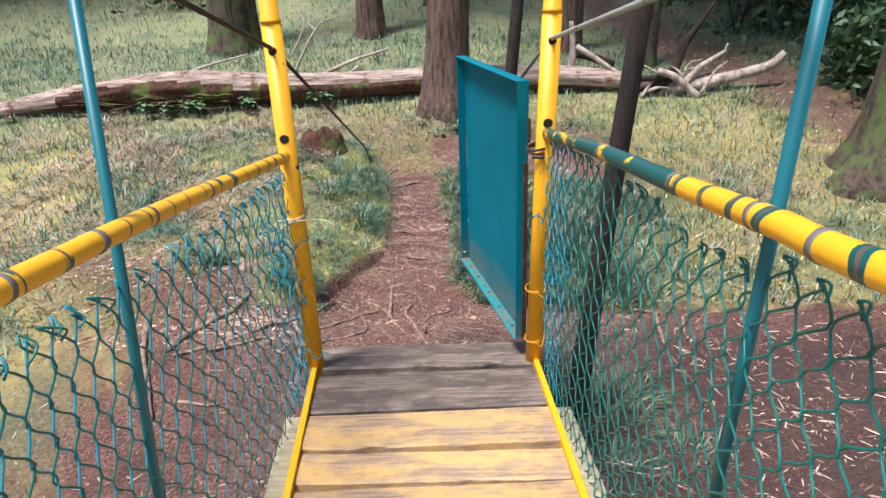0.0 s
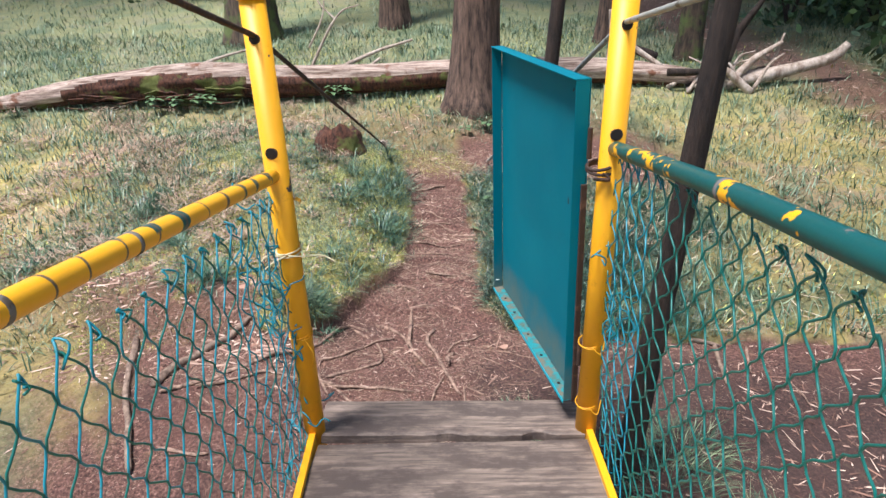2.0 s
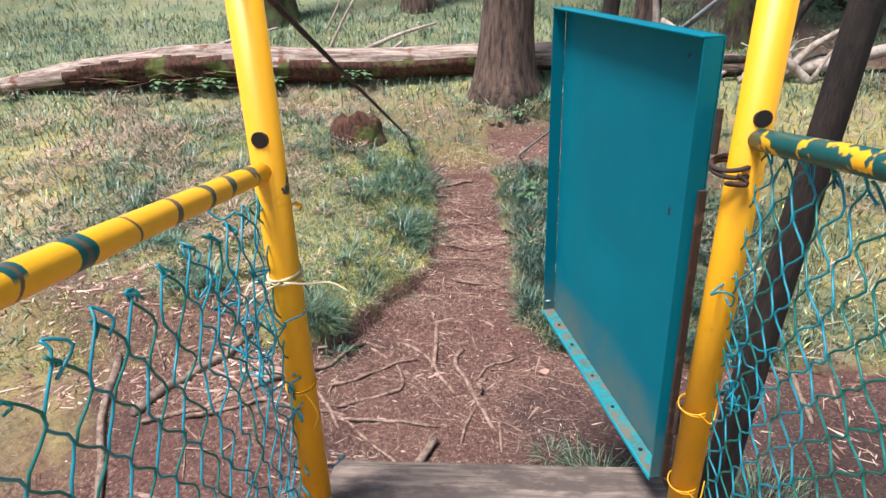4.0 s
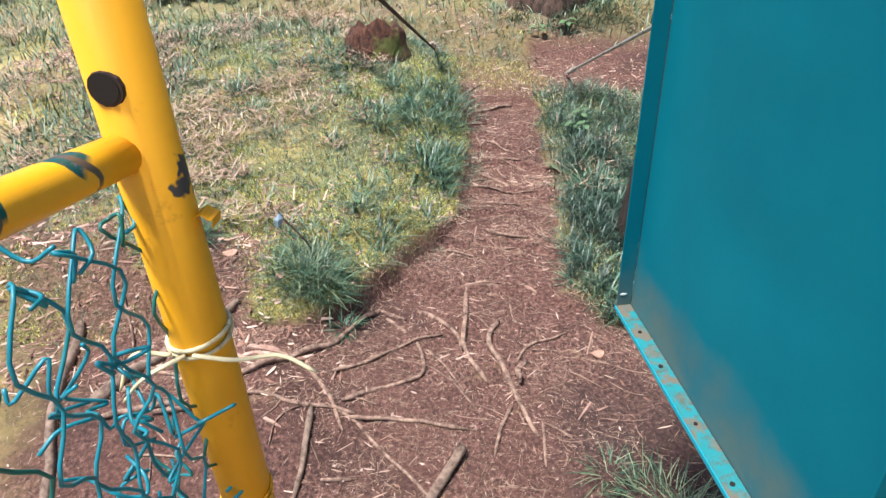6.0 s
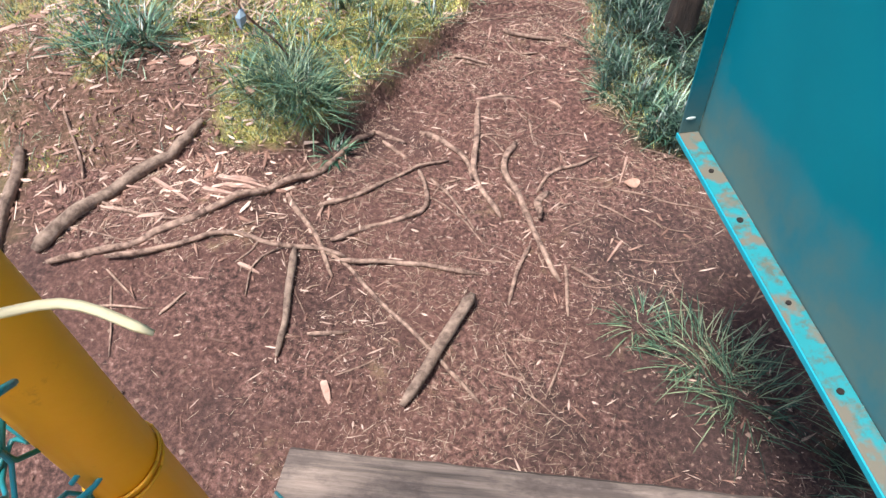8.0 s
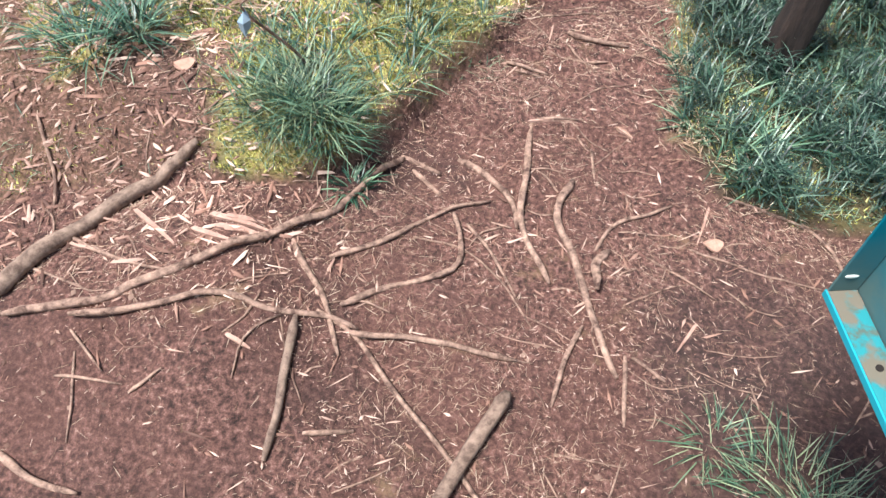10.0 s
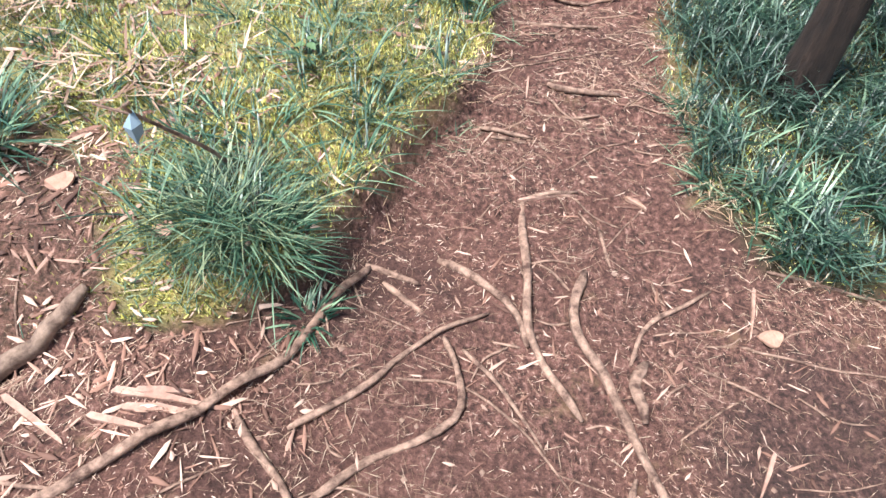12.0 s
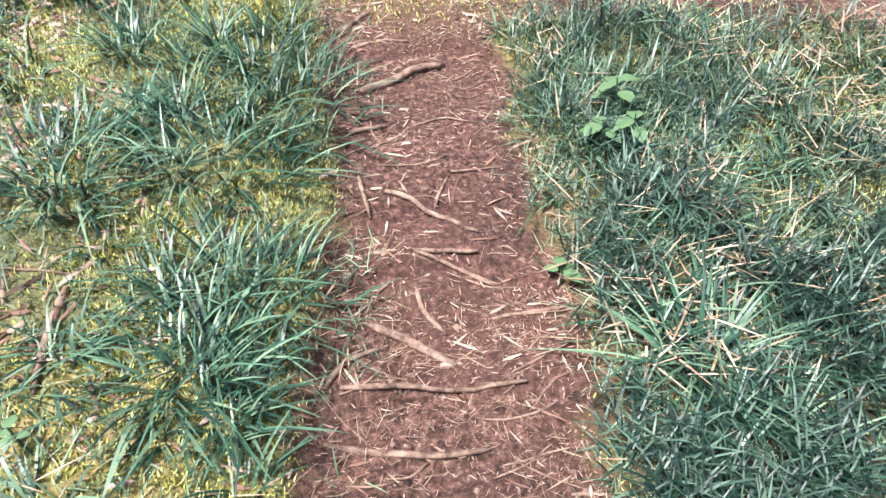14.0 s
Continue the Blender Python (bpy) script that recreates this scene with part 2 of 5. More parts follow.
def land(x, y):
    """Height of the ground."""
    x, y = np.asarray(x, float), np.asarray(y, float)
    z = sum(np.interp(y + d, PY, PZ) for d in (-0.3, -0.15, 0, 0.15, 0.3)) / 5
    l = np.interp(y, LEFT_Y, LEFT_X)
    out = np.maximum(l - x, 0)
    bank = smoothstep(4.0, 4.5, y) * smoothstep(8.4, 6.8, y)
    z = z - 0.12 * (np.clip(x, -1.2, 0.6) + 0.2) * smoothstep(2.6, 3.4, y) * smoothstep(9.0, 7.0, y)
    z = z + bank * ((0.04 + 0.07 * smoothstep(5.3, 4.9, y)) * smoothstep(0.0, 0.05, out) + 0.11 * smoothstep(0.0, 0.45, out) + 0.07 * smoothstep(0.4, 1.5, out))
    z = z + 0.09 * smoothstep(-0.65, -1.3, x) * smoothstep(3.3, 3.75, y) * smoothstep(4.75, 4.2, y)
    r = np.interp(y, RIGHT_Y, RIGHT_X)
    z = z + bank * 0.05 * smoothstep(0.0, 0.15, x - r)
    z = z - 0.03 * np.clip(x - 0.3, 0, 5) * smoothstep(9.0, 5.5, y)
    z = z + 0.9 * smoothstep(7, 30, np.abs(x)) * (0.5 + 0.5 * np_noise(x, y, 0.05, 1.0))
    foot = smoothstep(-0.08, 0.03, x - l) * smoothstep(-0.08, 0.03, r - x)
    for ys in (4.71, 5.09, 5.38, 5.60, 5.93, 6.12, 6.84):
        z = z + foot * 0.03 * (smoothstep(ys - 0.02, ys + 0.02, y + 0.04 * np.sin(x * 9)) - smoothstep(ys - 0.35, ys + 0.35, y))
    z = z + foot * 0.010 * np_noise(x, y, 5.0, 2.2) + foot * 0.004 * np_noise(x, y, 16.0, 4.2)
    near = np.exp(-((x / 9) ** 2 + ((y - 5) / 9) ** 2))
    return z + 0.012 * np_noise(x, y, 2.2, 3.0) + 0.006 * np_noise(x, y, 7.0, 1.0) + 0.05 * (1 - near) * np_noise(x, y, 0.6, 5.0)


def gz(x, y):
    return float(land(x, y))


def axis(fine0, fine1, step, out0, out1, grow=1.18):
    a = list(np.arange(fine0, fine1 + 1e-6, step))
    d, v = step, fine1
    while v < out1:
        d *= grow
        v += d
        a.append(v)
    d, v, low = step, fine0, []
    while v > out0:
        d *= grow
        v -= d
        low.append(v)
    return np.array(low[::-1] + a)


def ground_material():
    m, n, l, b = material("forest_floor", (0.2, 0.14, 0.1), 0.95)
    v = coords(n, l)
    at = n.new("ShaderNodeAttribute")
    at.attribute_name = "soil"
    fine = noise_tex(n, l, v, 55.0, 8, 0.75)
    soil = ramp(n, l, fine, [(0.34, (0.010, 0.005, 0.004)), (0.46, (0.085, 0.038, 0.028)), (0.58, (0.22, 0.107, 0.083)), (0.70, (0.52, 0.32, 0.25))])
    soil = mix(n, l, step_mask(n, l, noise_tex(n, l, v, 2.3, 4), 0.42, 0.62), soil, mix(n, l, 0.5, soil, (0.115, 0.050, 0.037)))
    soil = mix(n, l, step_mask(n, l, noise_tex(n, l, v, 5.2, 8, 0.7), 0.60, 0.72), soil, (0.24, 0.15, 0.085))
    patches = noise_tex(n, l, v, 1.15, 6, 0.62)
    grass = ramp(n, l, patches, [(0.33, (0.13, 0.15, 0.075)), (0.44, (0.33, 0.29, 0.11)), (0.52, (0.50, 0.39, 0.13)), (0.60, (0.47, 0.33, 0.19)), (0.70, (0.24, 0.23, 0.10))])
    grass = mix(n, l, step_mask(n, l, noise_tex(n, l, v, 30.0, 8, 0.8), 0.45, 0.65), grass, mix(n, l, 0.6, grass, (0.05, 0.05, 0.025)))
    grass = mix(n, l, step_mask(n, l, noise_tex(n, l, v, 42.0, 6, 0.7), 0.56, 0.66), grass, (0.36, 0.36, 0.20))
    soil = mix(n, l, step_mask(n, l, noise_tex(n, l, v, 1.5, 5, 0.6), 0.52, 0.66), soil, mix(n, l, 0.6, soil, (0.045, 0.022, 0.018)))
    sep = n.new("ShaderNodeSeparateXYZ")
    l.new(v, sep.inputs[0])
    far = n.new("ShaderNodeMapRange")
    far.inputs["From Min"].default_value, far.inputs["From Max"].default_value = 7.6, 9.4
    l.new(sep.outputs["Y"], far.inputs["Value"])
    grass = mix(n, l, far.outputs[0], grass, mix(n, l, 0.62, grass, (0.12, 0.17, 0.10)))
    shade = n.new("ShaderNodeAttribute")
    shade.attribute_name = "cover_shade"
    dark_soil = n.new("ShaderNodeAttribute")
    dark_soil.attribute_name = "dark_soil"
    # shade under the plants right of the path, put into the grass ground colour
    grass = mix(n, l, shade.outputs["Fac"], grass, mix(n, l, 0.8, grass, (0.03, 0.024, 0.014)))
    # soil is mixed darker right of the path, towards the bridge
    soil = mix(n, l, dark_soil.outputs["Fac"], soil, mix(n, l, 0.6, soil, (0.030, 0.018, 0.016)))
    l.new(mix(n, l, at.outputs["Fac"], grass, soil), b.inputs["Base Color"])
    bump(n, l, b, fine, 0.9, 0.021)
    return m


GROUND = ground_material()


def build_ground():
    xs = axis(-2.6, 1.6, 0.025, -150, 150, 1.14)
    ys = axis(3.0, 7.6, 0.025, -70, 190, 1.14)
    X, Y = np.meshgrid(xs, ys)
    Z = land(X, Y)
    verts = np.stack([X, Y, Z], -1).reshape(-1, 3)
    nx, ny = len(xs), len(ys)
    i = (np.arange(ny - 1)[:, None] * nx + np.arange(nx - 1)[None]).ravel()
    faces = np.stack([i, i + 1, i + nx + 1, i + nx], -1)
    me = bpy.data.meshes.new("ground")
    me.from_pydata(verts.tolist(), [], faces.tolist())
    col = me.attributes.new("soil", "FLOAT", "POINT")
    col.data.foreach_set("value", soil_mask(X, Y).ravel().astype(np.float32))
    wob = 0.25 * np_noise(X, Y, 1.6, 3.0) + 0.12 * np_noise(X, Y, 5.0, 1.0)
    for name, value in (("dark_soil", smoothstep(-0.15, 0.25, X + wob) * smoothstep(4.45, 4.0, Y + wob)), ("cover_shade", smoothstep(0.0, 0.2, X) * (0.45 + 0.55 * smoothstep(2.4, 1.0, X + wob)) * smoothstep(4.0, 4.6, Y) * smoothstep(9.0, 7.0, Y))):
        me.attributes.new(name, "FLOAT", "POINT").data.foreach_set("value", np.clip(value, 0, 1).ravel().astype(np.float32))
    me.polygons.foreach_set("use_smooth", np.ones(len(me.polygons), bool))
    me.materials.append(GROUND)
    ob = new("ground", me)
    tagged(ob, "reddish bare soil and mossy grass of a forest slope", "ground", kind="structure")


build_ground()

# ---- the footbridge ----
DECK_END = 2.84


def deck_z(y):
    return -0.02 + 0.13 * (2.60 - y)


def deck_edge(y):
    """Left and right edge of the planks."""
    away = 2.6 - max(y, -0.3)
    return -0.597 + 0.09 * away, 0.428 + 0.01 * away


POST_L, POST_R = (-0.605, 2.61), (0.432, 2.61)


def post(x, y, base, top, cable_z, hole_z, label, lean=0.0):
    e = tagged(empty("bridge_post", x, y, base), label, "post", "posts at the bridge end")
    bm = tube_bm([(0, 0, 0), (0, 0, 1.545 - base)], 0.039, 24)
    attach(part("pipe", bm, YELLOW, None, smooth=True), e).matrix_parent_inverse = Matrix()
    bm = tube_bm([(0, 0, 1.545 - base), (0, 0, 1.552 - base), (0, 0, top - base)], [0.044, 0.036, 0.034], 24)
    attach(part("upper_sleeve", bm, YELLOW, None, smooth=True), e).matrix_parent_inverse = Matrix()
    for zz, r in ((hole_z, 0.0165), (cable_z, 0.014)):
        bm = bmesh.new()
        bmesh.ops.create_cone(bm, cap_ends=True, segments=13, radius1=r * 1.22, radius2=r * 1.15, depth=0.005, matrix=pose(0.001, -0.0372, zz - base - 0.001, 90))
        attach(part("rust_rim", bm, RUST, None, "ring of rust round the hole"), e).matrix_parent_inverse = Matrix()
        bm = bmesh.new()
        bmesh.ops.create_cone(bm, cap_ends=True, segments=16, radius1=r, radius2=r, depth=0.006, matrix=pose(0, -0.0378, zz - base, 90))
        attach(part("bolt_hole", bm, HOLE, None, "rusty round bolt hole"), e).matrix_parent_inverse = Matrix()
    e.matrix_world = pose(x, y, base, 0, lean, 0)
    return e


post(*POST_L, -0.10, 2.3, 1.44, 1.095, "yellow painted steel pipe post with chipped paint")
post(*POST_R, -0.06, 2.3, 1.44, 1.12, "yellow painted steel pipe post beside a gate", 1.7)

for i, (y1, y0, mat) in enumerate([(2.84, 2.575, PLANK_DARK), (2.548, 2.195, PLANK_DARK), (2.175, 1.91, PLANK_YELLOW), (1.89, 1.70, PLANK_YELLOW), (1.68, 1.46, PLANK_YELLOW), (1.445, 1.2, PLANK_YELLOW),
                                   (1.18, 0.94, PLANK_YELLOW), (0.92, 0.68, PLANK_YELLOW), (0.66, 0.42, PLANK_YELLOW), (0.40, 0.16, PLANK_YELLOW), (0.14, -0.1, PLANK_YELLOW), (-0.12, -0.36, PLANK_YELLOW)] + [(-0.38 - 0.26 * k, -0.62 - 0.26 * k, PLANK_YELLOW) for k in range(16)]):
    l, r = deck_edge((y0 + y1) / 2)
    z = deck_z((y0 + y1) / 2)
    w = (y1 - y0) / 2
    bm = bmesh.new()
    rings = []
    for k in range(49):
        x = l + (r - l) * k / 48
        f = noise.noise(Vector((x * 14, i * 3.1, 0.0))) + 0.5 * noise.noise(Vector((x * 45, i * 1.7, 4.0)))
        nick = max(0.0, noise.noise(Vector((x * 6, i * 5.3, 9.0))) - 0.25) * 0.05
        q0, q1 = -w + 0.004 * f + nick, w - 0.004 * noise.noise(Vector((x * 16, i * 2.3, 7.0)))
        up = 0.005 * noise.noise(Vector((x * 2.5, i, 1.0)))
        drop = 0.006 + 0.004 * abs(f)
        rings.append([bm.verts.new((x, yy, zz + up)) for yy, zz in ((q0, -0.04), (q0, -drop), (q0 + 0.008, 0.0), (q0 * 0.4, 0.0015 * f), (q1 * 0.4, -0.0015 * f), (q1 - 0.007, 0.0), (q1, -0.006), (q1, -0.04))])
    for p, q in zip(rings, rings[1:]):
        for k in range(8):
            bm.faces.new((p[k], q[k], q[(k + 1) % 8], p[(k + 1) % 8]))
    bm.faces.new(rings[0])
    bm.faces.new(rings[-1][::-1])
    bmesh.ops.recalc_face_normals(bm, faces=bm.faces)
    ob = part("deck_plank", bm, mat)
    ob.matrix_world = pose(0, (y0 + y1) / 2, z - (0.006 if i % 2 else 0), -9.4 if i > 1 else -8.5, 0, (0.6 if i % 3 else -0.8))
    tagged(ob, "dark weathered wooden plank at the bridge end" if mat is PLANK_DARK else "wooden deck plank with worn yellow paint", "plank", "planks of the bridge deck")

# ---- rails, rods, cables, net, gate ----
def edge_bar(side):
    pts = []
    for y in np.arange(2.6, -4.5, -0.15):
        l, r = deck_edge(y)
        pts.append(((l - 0.012) if side < 0 else (r + 0.012), y, deck_z(y) + 0.018))
    bm = bmesh.new()
    for (x0, y0, z0), (x1, y1, z1) in zip(pts, pts[1:]):
        vs = [bm.verts.new(c) for c in ((x0 - 0.012, y0, z0), (x0 + 0.012, y0, z0), (x1 + 0.012, y1, z1), (x1 - 0.012, y1, z1), (x0 - 0.012, y0, z0 - 0.05), (x0 + 0.012, y0, z0 - 0.05), (x1 + 0.012, y1, z1 - 0.05), (x1 - 0.012, y1, z1 - 0.05))]
        for f in ((0, 1, 2, 3), (0, 3, 7, 4), (1, 5, 6, 2)):
            bm.faces.new([vs[k] for k in f])
    bmesh.ops.remove_doubles(bm, verts=bm.verts, dist=0.0005)
    bmesh.ops.recalc_face_normals(bm, faces=bm.faces)
    tagged(part("edge_bar", bm, YELLOW), "thin yellow steel bar along the deck edge", "bar", "bars along the deck")


edge_bar(-1), edge_bar(1)


def rail(pts, label, teal_from=None):
    e = tagged(empty("handrail", *pts[0]), label, "handrail", "handrails of the bridge")
    line = spline(pts, 48)
    run = line + [line[-1] + (line[-1] - line[-2]).normalized() * k for k in (2.0, 4.1)]
    attach(part("pipe", tube_bm(run, 0.0235, 18), rail_paint(teal_from), smooth=True), e)
    attach(part("end_plug", tube_bm([line[0] + (line[0] - line[1]).normalized() * 0.006, line[0] + (line[1] - line[0]).normalized() * 0.01], 0.020, 14), RUST, smooth=True), e)
    for k in (11, 19, 27, 36):
        p, d = line[k], (line[k + 1] - line[k]).normalized()
        attach(part("joint_band", tube_bm([p - d * 0.007, p - d * 0.005, p + d * 0.005, p + d * 0.007], [0.0238, 0.0250, 0.0250, 0.0238], 18), BAND, None, "grey worn joint band", smooth=True), e)


BAND = wear_material("grey_band", (0.13, 0.12, 0.11), (0.07, 0.05, 0.035), 0.55, 0.62, 25.0, 0.7)


def rail_paint(teal_span):
    """Yellow paint worn off in rings and flakes down to dark green; a stretch is green with yellow flakes."""
    m, n, l, b = material("worn_rail_paint", (0.8, 0.43, 0.012), 0.38)
    v = coords(n, l)
    rings = n.new("ShaderNodeTexWave")
    rings.wave_type, rings.bands_direction = "BANDS", "Y"
    rings.inputs["Scale"].default_value = 2.7
    rings.inputs["Distortion"].default_value = 3.4
    rings.inputs["Detail"].default_value = 2.0
    rings.inputs["Detail Scale"].default_value = 2.2
    l.new(v, rings.inputs["Vector"])
    green = mix(n, l, step_mask(n, l, noise_tex(n, l, v, 22.0), 0.64, 0.67), (0.003, 0.070, 0.066), (0.16, 0.13, 0.11))
    yellow = mix(n, l, noise_tex(n, l, v, 18.0), (0.74, 0.34, 0.006), (0.84, 0.42, 0.012))
    bare = n.new("ShaderNodeMath")
    bare.operation = "MULTIPLY"
    l.new(step_mask(n, l, rings.outputs["Fac"], 0.86, 0.88), bare.inputs[0])
    l.new(step_mask(n, l, noise_tex(n, l, v, 4.5, 3), 0.47, 0.50), bare.inputs[1])
    a = mix(n, l, bare.outputs[0], yellow, green)
    a = mix(n, l, step_mask(n, l, rings.outputs["Fac"], 0.985, 0.992), a, (0.10, 0.07, 0.05))
    if teal_span:
        g = mix(n, l, step_mask(n, l, noise_tex(n, l, v, 11.0, 3), 0.57, 0.59), green, yellow)
        sep = n.new("ShaderNodeSeparateXYZ")
        l.new(v, sep.inputs[0])
        k = n.new("ShaderNodeMapRange")
        k.inputs["From Min"].default_value, k.inputs["From Max"].default_value = teal_span - 0.02, teal_span + 0.02
        wob = n.new("ShaderNodeMath")
        wob.operation = "MULTIPLY_ADD"
        l.new(noise_tex(n, l, v, 9.0, 2), wob.inputs[0])
        wob.inputs[1].default_value = 0.12
        l.new(sep.outputs["Y"], wob.inputs[2])
        l.new(wob.outputs[0], k.inputs["Value"])
        a = mix(n, l, k.outputs[0], a, g)
    l.new(a, b.inputs["Base Color"])
    bump(n, l, b, noise_tex(n, l, v, 40.0), 0.3, 0.002)
    return m


rail([(-0.612, 2.575, 1.020), (-0.64, 1.67, 1.155), (-0.64, 1.20, 1.226), (-0.64, 0.85, 1.273), (-0.65, -0.5, 1.46)], "yellow painted pipe handrail worn to green in rings")
rail([(0.468, 2.58, 1.073), (0.50, 1.90, 1.181), (0.53, 1.268, 1.262), (0.53, 0.854, 1.328), (0.53, 0.618, 1.360), (0.54, -0.5, 1.54)], "pipe handrail, dark green with flaking yellow paint", 1.32)

for a, b_ in (((-0.66, 1.327, 1.80), (-0.66, 1.09, 0.20)), ((0.56, 0.880, 1.85), (0.56, 1.01, 0.22))):
    tagged(part("hanger_rod", tube_bm([a, b_], 0.0120, 10), TEAL_ROD, smooth=True), "teal painted steel hanger rod of the bridge", "rod", "hanger rods of the bridge")


def cable(pts, label, mat=None):
    """A twisted wire rope: strands wound round a core."""
    core = [Vector(p).lerp(Vector(q), k / 45) for p, q in zip(pts, pts[1:]) for k in range(45)] + [Vector(pts[-1])]
    last = len(core) - 1
    bm = tube_bm(core, 0.0085, 8)
    for s in range(4):
        out = []
        for i, p in enumerate(core):
            d = (core[min(i + 1, last)] - core[max(i - 1, 0)]).normalized()
            u = d.cross(Vector((0, 0, 1))).normalized()
            w = d.cross(u)
            a = i * 1.1 + s * math.pi / 2
            out.append(p + (u * math.cos(a) + w * math.sin(a)) * 0.0045)
        tube_bm(out, 0.0050, 5, bm)
    tagged(part("suspension_cable", bm, mat or RUST, smooth=True), label, "cable", "suspension cables")



ANCH_L, ANCH_R = (-0.86, 7.42), (0.22, 7.35)
cable([(-0.66, -4.5, 3.14), (-0.63, -0.4, 2.16), (-0.605, 2.61, 1.44), (*ANCH_L, gz(*ANCH_L) + 0.02)], "rusty twisted steel cable running down to a ground anchor")
cable([(0.58, -4.5, 2.55), (0.52, -0.4, 1.91), (0.474, 2.61, 1.44), (*ANCH_R, gz(*ANCH_R) + 0.02)], "grey twisted steel cable running down to a ground anchor", CABLE_GREY)


def cable_end(x, y, dx, dy, dz):
    """The clamped, frayed end of a cable where it enters the soil."""
    bm = bmesh.new()
    rnd = random.Random(int(x * 100))
    d = Vector((dx, dy, dz)).normalized()
    o = Vector((x, y, gz(x, y) + 0.02))
    for k in range(9):
        p = o + d * (0.05 + 0.05 * k)
        a = rnd.random() * 6
        tube_bm([p, p + Vector((0.04 * math.cos(a), 0.02, 0.04 * math.sin(a)))], [0.010, 0.004], 5, bm)
    for k in range(4):
        p = o + d * (0.08 + 0.1 * k)
        tube_bm([p - d * 0.012, p + d * 0.012], 0.019, 8, bm)
    tagged(part("cable_clamp", bm, DEADWOOD), "pale frayed cable end with clamps at the soil", "clamp", "cable clamps")


cable_end(*ANCH_L, 0.07, -1, 0.42)
cable_end(*ANCH_R, 0.09, -1, 0.40)


# ---- side beams under the deck ----
def side_beam(side):
    bm = bmesh.new()
    y0, y1 = -4.5, 2.2
    n = 70
    rings = []
    for i in range(n + 1):
        f = i / n
        y = y0 + (y1 - y0) * f
        l, r = deck_edge(y)
        x = l - 0.065 if side < 0 else r + 0.065
        z = deck_z(y) - 0.075
        w = 0.036 + 0.006 * noise.noise(Vector((x, y * 4, side)))
        rings.append([bm.verts.new((x + sx * w, y, z + sz * 0.045 + 0.006 * noise.noise(Vector((sx, y * 6, sz + 3))))) for sx, sz in ((-1, -1), (1, -1), (1, 1), (-1, 1))])
    for a, b in zip(rings, rings[1:]):
        for k in range(4):
            bm.faces.new((a[k], a[(k + 1) % 4], b[(k + 1) % 4], b[k]))
    bm.faces.new(rings[-1])
    bm.faces.new(rings[0][::-1])
    bmesh.ops.recalc_face_normals(bm, faces=bm.faces)
    tagged(part("side_beam", bm, BEAM_PALE), "pale lichened wooden beam under the deck edge", "beam", "beams under the deck")


side_beam(-1), side_beam(1)


# ---- chain-link netting on both sides ----
def net(side):
    e = tagged(empty("chain_link_net", -0.64 if side < 0 else 0.47, 2.6, 0), "torn green plastic coated chain-link net of the bridge", "net", "nets of the bridge")
    rnd = random.Random(5 + side)
    pitch, rise = (0.040, 0.062) if side < 0 else (0.043, 0.050)
    count = 176 if side < 0 else 164
    for i in range(count):
        y = 2.575 - i * pitch
        bot = deck_z(y) - 0.04
        away = 2.6 - y
        if side < 0:
            top = 0.985 + away * 0.135 - 0.05 * (0.5 + 0.5 * math.sin(y * 5))
            x_top, x_bot = -0.625 - 0.03 * float(smoothstep(0, 0.8, away)), -0.635
        else:
            top = 1.115 + away * 0.10 - 0.05 * (0.5 + 0.5 * math.sin(y * 6))
            x_top, x_bot = 0.478 + 0.08 * float(smoothstep(0, 1.6, away)), 0.475 + 0.03 * float(smoothstep(0, 1.6, away))
        steps = int((top - bot) / rise)
        pts = []
        for k in range(steps + 1):
            f = k / steps
            z = bot + rise * k
            sag = 0.03 * noise.noise(Vector((y * 1.3, z * 2.0, side * 3.0)))
            zig = (1 if (k + i) % 2 else -1) * (0.5 * pitch + 0.002)
            lean = 0.16 * f * float(smoothstep(0.2, 1.2, away))
            px = x_bot + (x_top - x_bot) * f + sag + 0.004 * (1 if k % 2 else -1)
            py = y + zig * (1 + 0.25 * noise.noise(Vector((y * 5, z * 6, 1.0)))) - lean + 0.045 * noise.noise(Vector((y * 1.7, z * 2.2, 7.0)))
            pts.append((px, min(py, 2.60), z + 0.02 * noise.noise(Vector((y * 2.5, z * 2.0, 3.0)))))
        # curled, knotted tip
        x, yy, z = pts[-1]
        k = rnd.uniform(0.3, 1.1)
        pts += [(x - 0.012 * k, yy + rnd.uniform(-0.02, 0.025) * k, z + 0.018 * k), (x + 0.014 * k, yy + rnd.uniform(0.0, 0.03) * k, z - rnd.uniform(-0.01, 0.012)), (x + 0.006, yy + rnd.uniform(-0.015, 0.015), z - 0.025 * k)]
        curl = float(smoothstep(0.9, 0.2, away)) * (1.0 if side < 0 else 0.4)
        pts = [(p[0] + 0.02 * curl * noise.noise(Vector((i * 1.9, q * 0.8, 2.0))), min(p[1] + 0.03 * curl * noise.noise(Vector((i * 2.3, q * 0.9, 5.0))), 2.60), p[2] + 0.025 * curl * noise.noise(Vector((i * 1.3, q * 0.7, 8.0)))) for q, p in enumerate(pts)]
        dense = spline(pts, 3 * len(pts))
        mat = WIRE_BLUE if (i < 9 and i % 3) or (side < 0 and i % 2) else WIRE_GREEN
        w = part("wire", tube_bm(dense, 0.0025, 6), mat, smooth=True)
        attach(w, e)
    return e


net(-1), net(1)


